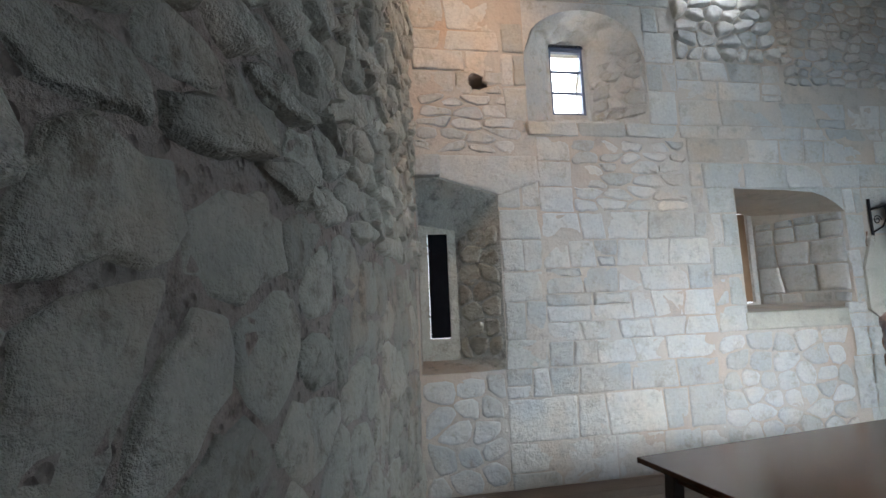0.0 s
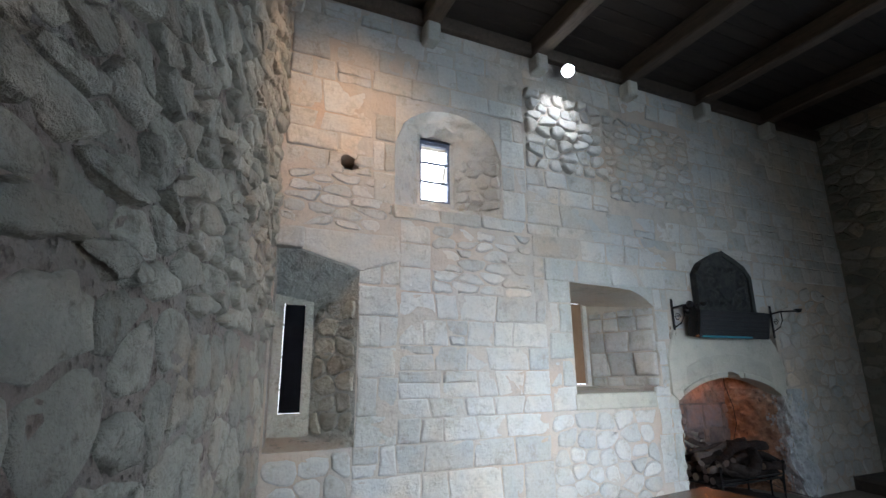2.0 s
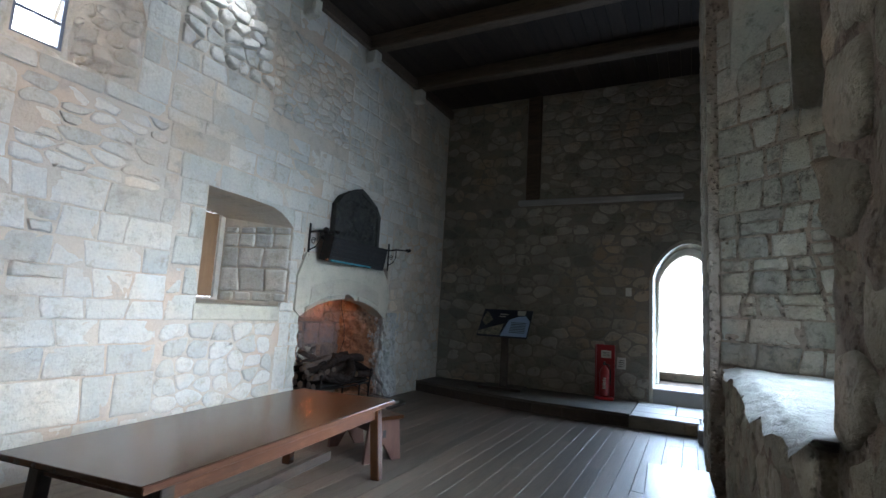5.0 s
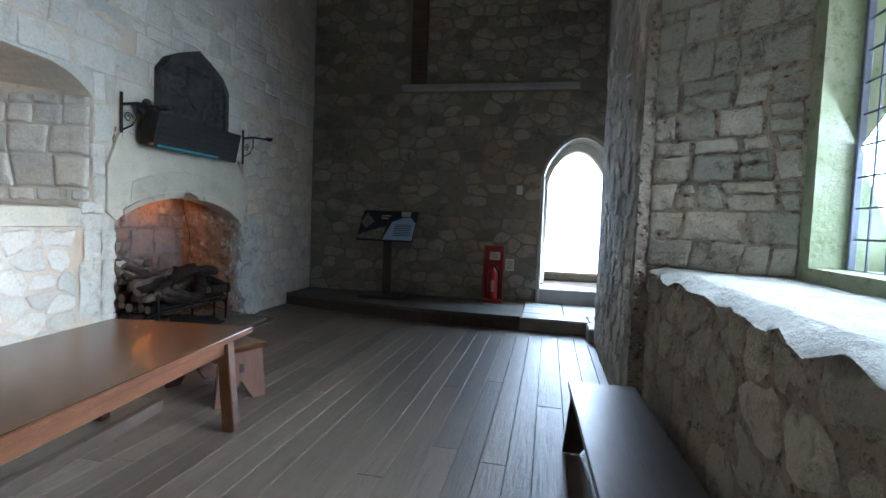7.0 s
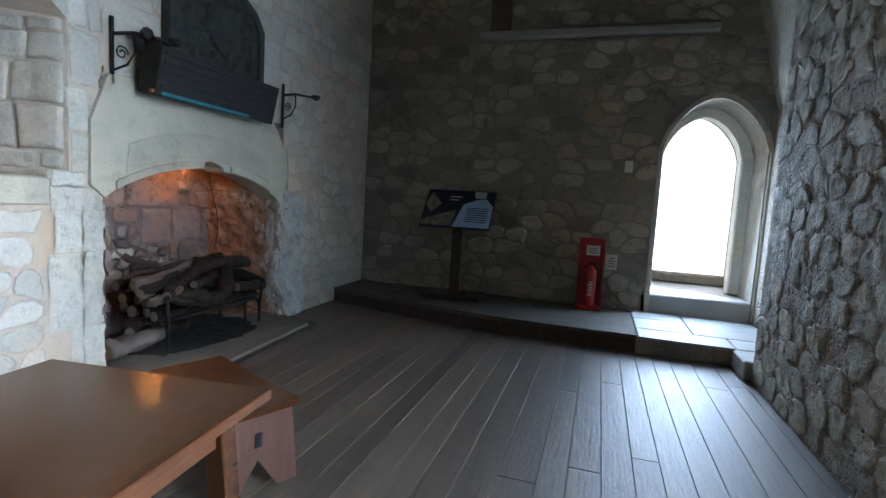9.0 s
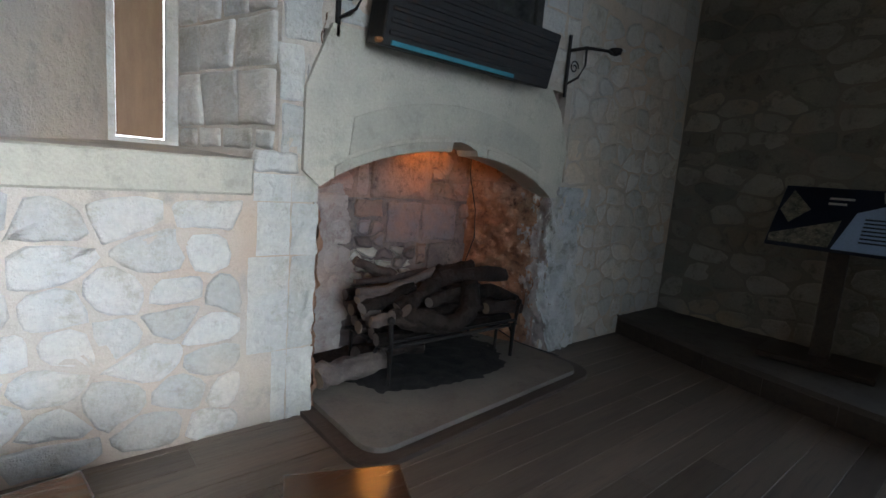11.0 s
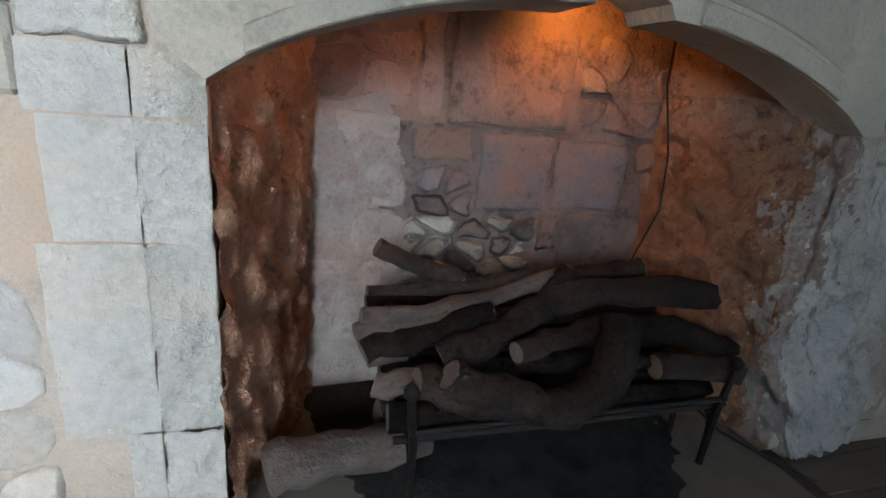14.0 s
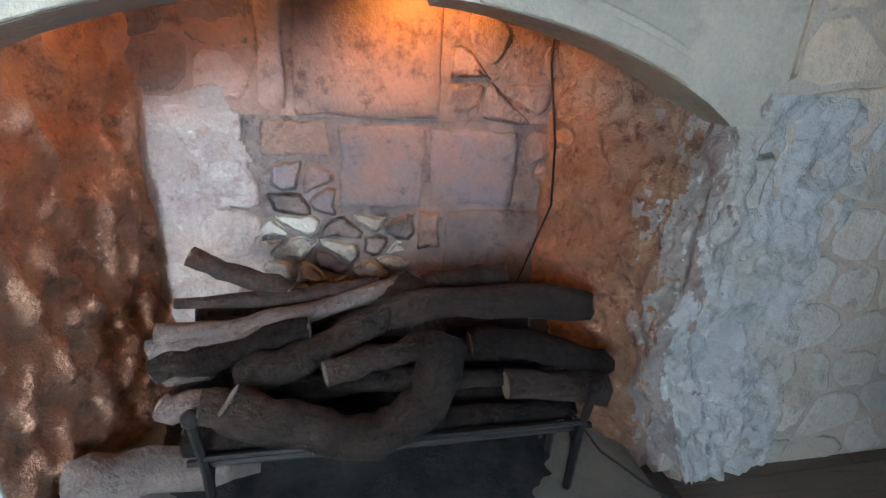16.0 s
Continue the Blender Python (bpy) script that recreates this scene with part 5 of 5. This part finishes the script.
log([(5.9, 6.62, 0.15), (6.2, 6.64, 0.14), (6.5, 6.62, 0.14)], 0.06, 0.05, LOG, "dark log lying under the basket", True)

cable = tagged(part("cable", tube([(7.16, 6.96, 2.0), (7.17, 6.95, 1.5), (7.20, 6.88, 1.2), (7.22, 6.88, 0.95), (7.17, 6.93, 0.7), (7.12, 6.95, 0.5), (7.15, 6.8, 0.3), (7.32, 6.35, 0.12), (7.45, 6.2, 0.075), (7.6, 6.1, 0.03)], 0.005, 6), BLACK, smooth=True), "thin black cable down the fireback", "cable")

# ---- masonry and boards: pieces last ----
def quoins(parent, pl, edge, side, v0, v1, wide, mat, step=0.3):
    """Alternating dressed blocks up one side of an opening, with small filling stones."""
    vs = courses([v0, v1], step, 0.3)
    for k, (a, b) in enumerate(zip(vs, vs[1:])):
        w = wide[0] if k % 2 else wide[1]
        w *= rng.uniform(0.9, 1.0)
        u0, u1 = (edge, edge + w) if side > 0 else (edge - w, edge)
        quick("quoin", *stone(pl, u0, u1, a, b, rng.uniform(0.004, 0.012), 0.013, 0.010, 0.005), mat, parent)
        rest = wide[1] - w
        if rest > 0.07:
            e0, e1 = (u1, edge + wide[1]) if side > 0 else (edge - wide[1], u0)
            quick("stone", *stone(pl, e0, e1, a, b, rng.uniform(0.001, 0.008), 0.012, 0.003, 0.006), PALE, parent)


holes = list(NORTH_HOLES)
for edge, side, v0, v1, wide in ((1.22, 1, 1.07, 2.95, (0.24, 0.42)), (3.82, -1, 1.3, 2.8, (0.2, 0.36)), (5.17, 1, 1.48, 2.8, (0.14, 0.24)),
                                 (2.92, 1, 3.47, 4.78, (0.2, 0.34)), (1.58, -1, 3.47, 4.5, (0.14, 0.26))):
    quoins(wall_north, north, edge, side, v0, v1, wide, DRESSED)
    holes.append((edge, edge + wide[1], v0, v1) if side > 0 else (edge - wide[1], edge, v0, v1))
holes += [(5.02, 5.38, 0.0, 1.3), (3.46, 5.41, 2.8, 3.07), (1.3, 3.26, 4.78, 5.02), (5.29, 7.63, 1.3, 2.27), (0.42, 1.64, 2.72, 3.12), (3.46, 5.43, 1.29, 1.49)]
x = 3.46
for w in (0.5, 0.52, 0.45, 0.48):
    quick("arch_stone", *stone(north, x, x + w, 2.79, 3.06 + rng.uniform(-0.02, 0.0), 0.01, 0.008, 0, 0.002), DRESSED, wall_north)
    x += w
for x, w in ((1.3, 0.46), (1.76, 0.5), (2.26, 0.5), (2.76, 0.5)):
    quick("arch_stone", *stone(north, x, x + w, 4.78, 5.01, 0.014, 0.015, 0.004, 0.004), DRESSED, wall_north)
quick("lintel_stone", *poly_stone(north, [(0.42, 2.96), (1.24, 2.72), (1.66, 2.86), (1.64, 3.12), (0.42, 3.12)], 0.012, 0.004, 0.001), PALE, wall_north)
for x, w in ((1.56, 0.55), (2.11, 0.5), (2.61, 0.62)):
    quick("sill_stone", *stone(north, x, x + w, 3.33, 3.47, 0.02, 0.004, 0, 0.002), DRESSED, wall_north)
holes.append((1.56, 3.23, 3.33, 3.47))
# ragged stones round the socket hole, patches of rubble, then the courses
for poly in ([(0.84, 3.74), (1.02, 3.73), (1.04, 3.80), (0.96, 3.86), (1.03, 3.97), (0.86, 3.97)], [(1.04, 3.74), (1.32, 3.75), (1.30, 3.84), (1.13, 3.81)], [(1.12, 3.88), (1.21, 3.84), (1.34, 3.85), (1.34, 3.98), (1.15, 3.97)], [(0.92, 3.92), (1.06, 3.95), (1.16, 3.91), (1.18, 4.0), (0.93, 4.0)]):
    quick("stone", *poly_stone(north, poly, 0.008, 0.005, 0.001, 0.05, 0.006), PALE, wall_north)
holes.append((0.84, 1.34, 3.76, 3.97))
patches = [(3.28, 4.55, 4.2, 5.3, 0.22, 0.16, (0.02, 0.075), 0.035), (4.56, 6.2, 3.95, 5.2, 0.2, 0.11, (0.004, 0.02), 0.006),
           (3.44, 5.0, 0.0, 1.28, 0.25, 0.18, (0.006, 0.014), 0.010), (7.65, X1, 0.0, 3.0, 0.28, 0.19, (0.001, 0.012), 0.008), (0.42, 1.2, 0.0, 1.05, 0.3, 0.2, (0.004, 0.02), 0.008),
           (2.0, 3.3, 2.55, 3.3, 0.3, 0.12, (0.001, 0.014), 0.004), (0.42, 1.5, 3.14, 3.74, 0.28, 0.12, (0.001, 0.014), 0.004)]
for a, b, c, d, du, dv, pr, ro in patches:
    rubble(wall_north, north, a, b, c, d, du, dv, PALE, PALE_I, proud=pr, rough=ro, gap=0.006, parts=45, wild=0.36, amp=0.009)
    holes.append((a, b, c, d))
bounds = courses([0, 0.4, 0.8, 1.07, 1.3, 1.48, 2.0, 2.27, 2.55, 2.8, 3.07, 3.33, 3.47, 3.76, 3.97, 4.4, 4.78, 5.02, 5.3, HIGH], 0.27)
masonry(wall_north, north, X0 + 0.02, X1, bounds, holes, PALE, PALE_I, (0.24, 0.6), (0.0005, 0.008), 0.006, 0.005, 130, lambda u, v: u > 1.2 and v < 4.0, 0.18)

skin("mortar_face", north, X0, X1, 0, HIGH - 0.3, 0.045, 0.005, 5, MORTAR, wall_north, 0.0, 3, 1.0, NORTH_HOLES + [(5.3, 7.6, 0, 2.3)])

# the jamb has worn away: its face runs on round into the cheek
WORN = [Vector(p) for p in ((7.22, 7.03), (7.26, 6.85), (7.31, 6.62), (7.39, 6.42), (7.47, 6.31), (7.58, 6.262), (7.75, 6.268), (7.95, 6.285), (8.1, 6.31))]


def worn_jamb(name, s0, s1, mats, label):
    verts, faces, nv = [], [], 180
    nu = round((s1 - s0) * 24)
    for j in range(nv + 1):
        z = 1.46 * j / nv
        for i in range(nu + 1):
            s = s0 + (s1 - s0) * i / nu
            k = min(int(s), len(WORN) - 2)
            a, b = WORN[k], WORN[k + 1]
            p = a.lerp(b, s - k)
            n = Vector((-(b - a).y, (b - a).x)).normalized() * -1
            q = Vector((s * 1.7, z * 7.5, 2.7))
            h = noise.noise(q) + 0.55 * noise.noise(q * 1.9) + 0.2 * noise.noise(q * 3.7)
            fade = min(1.0, s / 0.6, (len(WORN) - 1 - s) / 0.8)
            p = p - n * 0.05 * h * fade
            foot = max(0.0, 0.4 - z) * 0.45 * max(0.0, 1 - abs(s - 4) / 3)
            verts.append((p.x + foot, p.y - foot * 0.15, z))
    for j in range(nv):
        for i in range(nu):
            a = j * (nu + 1) + i
            faces.append((a, a + 1, a + nu + 2, a + nu + 1))
    ob = quick(name, verts, faces, mats[0], wall_north)
    ob["label"] = label
    for mat in mats[1:]:
        ob.data.materials.append(mat)
    # scorched red inside, pale outside, smoky between, with ragged bounds
    for k, face in enumerate(ob.data.polygons):
        i, j = k % nu, k // nu
        s = s0 + (s1 - s0) * (i + 0.5) / nu
        q = Vector((s * 1.6, j * 0.045, 9.0))
        s += 0.9 * noise.noise(q) + 0.6 * noise.noise(q * 2.7) + 0.4 * noise.noise(q * 7)
        face.material_index = 0 if s < 3.3 else 1 if s < 4.2 else 2


worn_jamb("worn_jamb", 0.0, len(WORN) - 1.001, (RAWRED, PINKPALE, COOL_LIT_PALE), "worn stone from scorched cheek to pale wall, cool daylight in its colour")
# dressed shaft beside the hearth: flat face, groove, weathered roll
for k, (a, b, u0) in enumerate(((0.0, 0.43, 5.16), (0.43, 0.975, 5.02), (0.975, 1.27, 5.06), (1.27, 1.42, 5.04))):
    skin("quoin", north, u0, 5.243, a + 0.003, b - 0.003, 0.012, 0.013, 11, DRESSED, wall_north, 0.016, 3.1 + k)
    skin("shaft", north, 5.247, 5.40, a + 0.003, b - 0.003, 0.010, 0.026 if k < 3 else 0.012, 13, DRESSED, wall_north, 0.024 if k < 3 else 0.014, 1.7 + k, 0.6)
quick("quoin", *poly_stone(north, [(5.04, 1.423), (5.29, 1.423), (5.285, 1.54), (5.05, 1.54)], 0.02, 0.012, 0.003, 0.05, 0.007), DRESSED, wall_north)
# slanting wall: big worn stones below, small deep-jointed rubble above
rubble(wall_west, west, 0.0, west.length + 0.2, 0.0, 2.0, 0.36, 0.27, RUBBLE, RUBBLE_I, proud=(0.008, 0.026), rough=0.026, gap=0.011, parts=120, wild=0.42, amp=0.02)
rubble(wall_west, west, 0.0, west.length + 0.2, 2.0, HIGH, 0.30, 0.14, RUBBLE, RUBBLE_I, proud=(0.004, 0.055), rough=0.036, gap=0.006, parts=180, near=lambda u, v: v < 3.9 and u < 4.6, wild=0.5, amp=0.014)
skin("mortar_face", west, 0.0, west.length, 0, 4.6, 0.035, 0.012, 9, RUBBLE_MORTAR, wall_west, -0.008, 2)

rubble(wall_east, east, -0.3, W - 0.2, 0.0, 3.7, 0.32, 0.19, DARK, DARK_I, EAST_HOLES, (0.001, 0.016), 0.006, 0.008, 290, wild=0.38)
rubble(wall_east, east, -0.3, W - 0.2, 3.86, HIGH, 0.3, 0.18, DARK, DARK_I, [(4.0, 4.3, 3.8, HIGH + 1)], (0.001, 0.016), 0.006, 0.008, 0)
rubble(wall_south, south, 0.0, 2.69, 0.0, HIGH, 0.3, 0.2, RUBBLE, RUBBLE_I, (), (0.002, 0.014), 0.012, 0.005, 130, lambda u, v: v < 3.4, amp=0.014)
skin("mortar_face", south, 0.0, 2.69, 0, 4.6, 0.05, 0.005, 9, RUBBLE_MORTAR, wall_south, 0.002, 5)
rubble(wall_bay, bay, 0.0, bay.length, 0.0, 1.17, 0.3, 0.22, RUBBLE, RUBBLE_I, (), (0.002, 0.02), 0.018, 0.008, 80, amp=0.016)
skin("mortar_face", bay, 0.0, bay.length, 0, 1.17, 0.03, 0.012, 8, RUBBLE_MORTAR, wall_bay, 0.002, 4)
rubble(wall_near, near_wall, 0.4, near_wall.length, 0.0, HIGH, 0.34, 0.3, RUBBLE, RUBBLE_I, (), (0.005, 0.04), 0.025, 0.014, 110, lambda u, v: u > 1.2 and v < 3.6)
skin("mortar_face", near_wall, 0.4, near_wall.length, 0, 4.6, 0.05, 0.02, 7, RUBBLE_MORTAR, wall_near, 0.008, 8)
masonry(wall_reveal, reveal_far, 0.0, reveal_far.length, courses([SILL, 1.62, 2.0, 2.1, 2.5, 2.75, 4.3], 0.24, 0.4), [], REVEAL, REVEAL, (0.18, 0.36), (0.004, 0.02), 0.012, 0.009, 60, None, 0.2)
side = Plane((5.17, W), (4.90, 7.3), (4.5, 6.5))
masonry(wall_niche, side, 0.02, side.length - 0.02, [1.53, 1.66, 1.98, 2.26, 2.45, 2.54], [], PALE, PALE_I, (0.26, 0.42), (0.012, 0.028), 0.006, 0.010, 40, None, 0.1)
side = Plane((1.22, W), (0.87, 6.72), (0.6, 6.5))
rubble(wall_loop, side, 0.02, side.length - 0.02, 1.16, 2.45, 0.24, 0.18, RUBBLE, RUBBLE_I, (), (0.004, 0.02), 0.008, 0.006, 40)
side = Plane((2.92, W), (2.50, 6.76), (2.2, 6.4))
rubble(wall_win, side, 0.02, side.length - 0.02, 3.6, 4.3, 0.2, 0.15, PALE, PALE_I, (), (0.01, 0.035), 0.02, 0.006, 40)

# fireback: big red slabs above, small pale cobbles and sooty blocks below   (u = x - 5.7)
def back_row(v0, v1, cuts, mats, rough=0.008, proud=(0.006, 0.022)):
    for a, b, mat in zip(cuts, cuts[1:], mats):
        poly = [(a + rng.uniform(-0.012, 0.012), v0 + rng.uniform(-0.01, 0.01)), (b + rng.uniform(-0.012, 0.0), v0 + rng.uniform(-0.01, 0.01)), (b + rng.uniform(-0.012, 0.0), v1 - rng.uniform(0, 0.012)), (a + rng.uniform(-0.0, 0.012), v1 - rng.uniform(0, 0.012))]
        quick("fireback_stone", *poly_stone(back, poly, rng.uniform(*proud), rough, 0.005, 0.05, 0.008), mat, fire_back)


back_row(1.265, 1.86, (0.36, 0.475), (BURNT,))
back_row(1.265, 1.86, (0.49, 1.06), (BURNT,), 0.003, (0.02, 0.024))
back_row(1.86, 2.3, (-0.12, 0.6, 1.2, 1.62), (SOOT, BURNT, BURNT))
back_row(1.10, 1.255, (0.35, 0.63), (BURNT,))
back_row(0.90, 1.24, (0.645, 1.01, 1.40), (ASHEN, ASHEN), 0.014)
back_row(0.50, 0.89, (1.10, 1.58), (SOOT,), 0.014)
back_row(0.70, 0.90, (0.97, 1.09), (BURNT,), 0.01)
back_row(0.06, 0.48, (0.28, 0.66, 1.05, 1.58), (SOOT, SOOT, SOOT))
rubble(fire_back, back, 0.33, 0.64, 0.86, 1.09, 0.16, 0.12, SOOT, SOOT, (), (0.004, 0.012), 0.010, 0.0015, 40, wild=0.4, piece="fireback_stone", pick=lambda u, v: rng.choice((SOOT, ASHEN)))
rubble(fire_back, back, 0.30, 0.97, 0.48, 0.87, 0.135, 0.105, COBBLE, COBBLE, (), (0.004, 0.016), 0.014, 0.003, 60, wild=0.42, piece="fireback_stone", pick=lambda u, v: COBBLE if rng.random() < 0.72 else SOOT)
rubble(fire_back, back, 1.07, 1.62, 1.25, 1.86, 0.19, 0.15, BURNT, BURNT, (), (0.0, 0.02), 0.022, 0.004, 40, wild=0.45, piece="fireback_stone", pick=lambda u, v: BURNT)
rubble(fire_back, back, 1.42, 1.62, 0.9, 1.25, 0.2, 0.17, BURNT, BURNT, (), (0.0, 0.02), 0.022, 0.004, 20, wild=0.45, piece="fireback_stone", pick=lambda u, v: BURNT)
rubble(fire_back, back, -0.12, 0.35, 0.06, 1.30, 0.24, 0.2, PINKPALE, PINKPALE, (), (0.008, 0.016), 0.010, 0.003, 60, wild=0.35, piece="fireback_stone", pick=lambda u, v: PINKPALE)
rubble(fire_back, back, -0.12, 0.35, 1.30, 1.86, 0.22, 0.18, BURNT, BURNT, (), (0.0, 0.014), 0.016, 0.004, 40, wild=0.4, piece="fireback_stone", pick=lambda u, v: SOOT if v > 1.5 else BURNT)
skin("mortar_face", back, -0.12, 0.44, 0.06, 1.42, 0.007, 0.010, 6, PINKPALE, fire_back, 0.010, 1, keep=lambda u, v: u < 0.31 + 0.12 * noise.noise(Vector((3.1, v * 5, 0))) + 0.10 * noise.noise(Vector((u * 7, v * 9, 4))) + 0.06 * noise.noise(Vector((u * 30, v * 30, 4))) and v < 1.32 + 0.08 * noise.noise(Vector((u * 7, 2.2, 0))))
skin("mortar_face", back, 0.30, 1.62, 0.06, 1.26, 0.02, 0.008, 8, SOOT, fire_back, -0.003, 7)
skin("mortar_face", back, -0.12, 1.62, 1.26, 1.9, 0.02, 0.008, 8, BURNT, fire_back, 0.0, 7)

# floor boards, running towards the far wall
floor = bpy.data.objects["floor"]
y = 0.95
while y < W:
    w = min(rng.uniform(0.15, 0.21), W - y)
    x = X0 - 0.25 * (W - y) - 0.12
    first = rng.uniform(0.4, 1.0)
    while x < 8.9:
        L_ = rng.uniform(2.2, 4.2) * first
        first = 1.0
        x1 = min(x + L_, 9.0)
        a, b, z = 0.002, 0.0015, rng.uniform(-0.0015, 0.0)
        v = [(p, q, -0.035) for p, q in ((x + a, y + a), (x1 - a, y + a), (x1 - a, y + w - a), (x + a, y + w - a))]
        v += [(p, q, z - b) for p, q in ((x + a, y + a), (x1 - a, y + a), (x1 - a, y + w - a), (x + a, y + w - a))]
        v += [(p, q, z) for p, q in ((x + a + b, y + a + b), (x1 - a - b, y + a + b), (x1 - a - b, y + w - a - b), (x + a + b, y + w - a - b))]
        f = [(0, 1, 5, 4), (1, 2, 6, 5), (2, 3, 7, 6), (3, 0, 4, 7), (4, 5, 9, 8), (5, 6, 10, 9), (6, 7, 11, 10), (7, 4, 8, 11), (8, 9, 10, 11)]
        if not (5.3 < x and x1 < 7.6 and y > 5.9):
            quick("floor_board", v, f, PLANK, floor, False)
        x = x1
    y += w
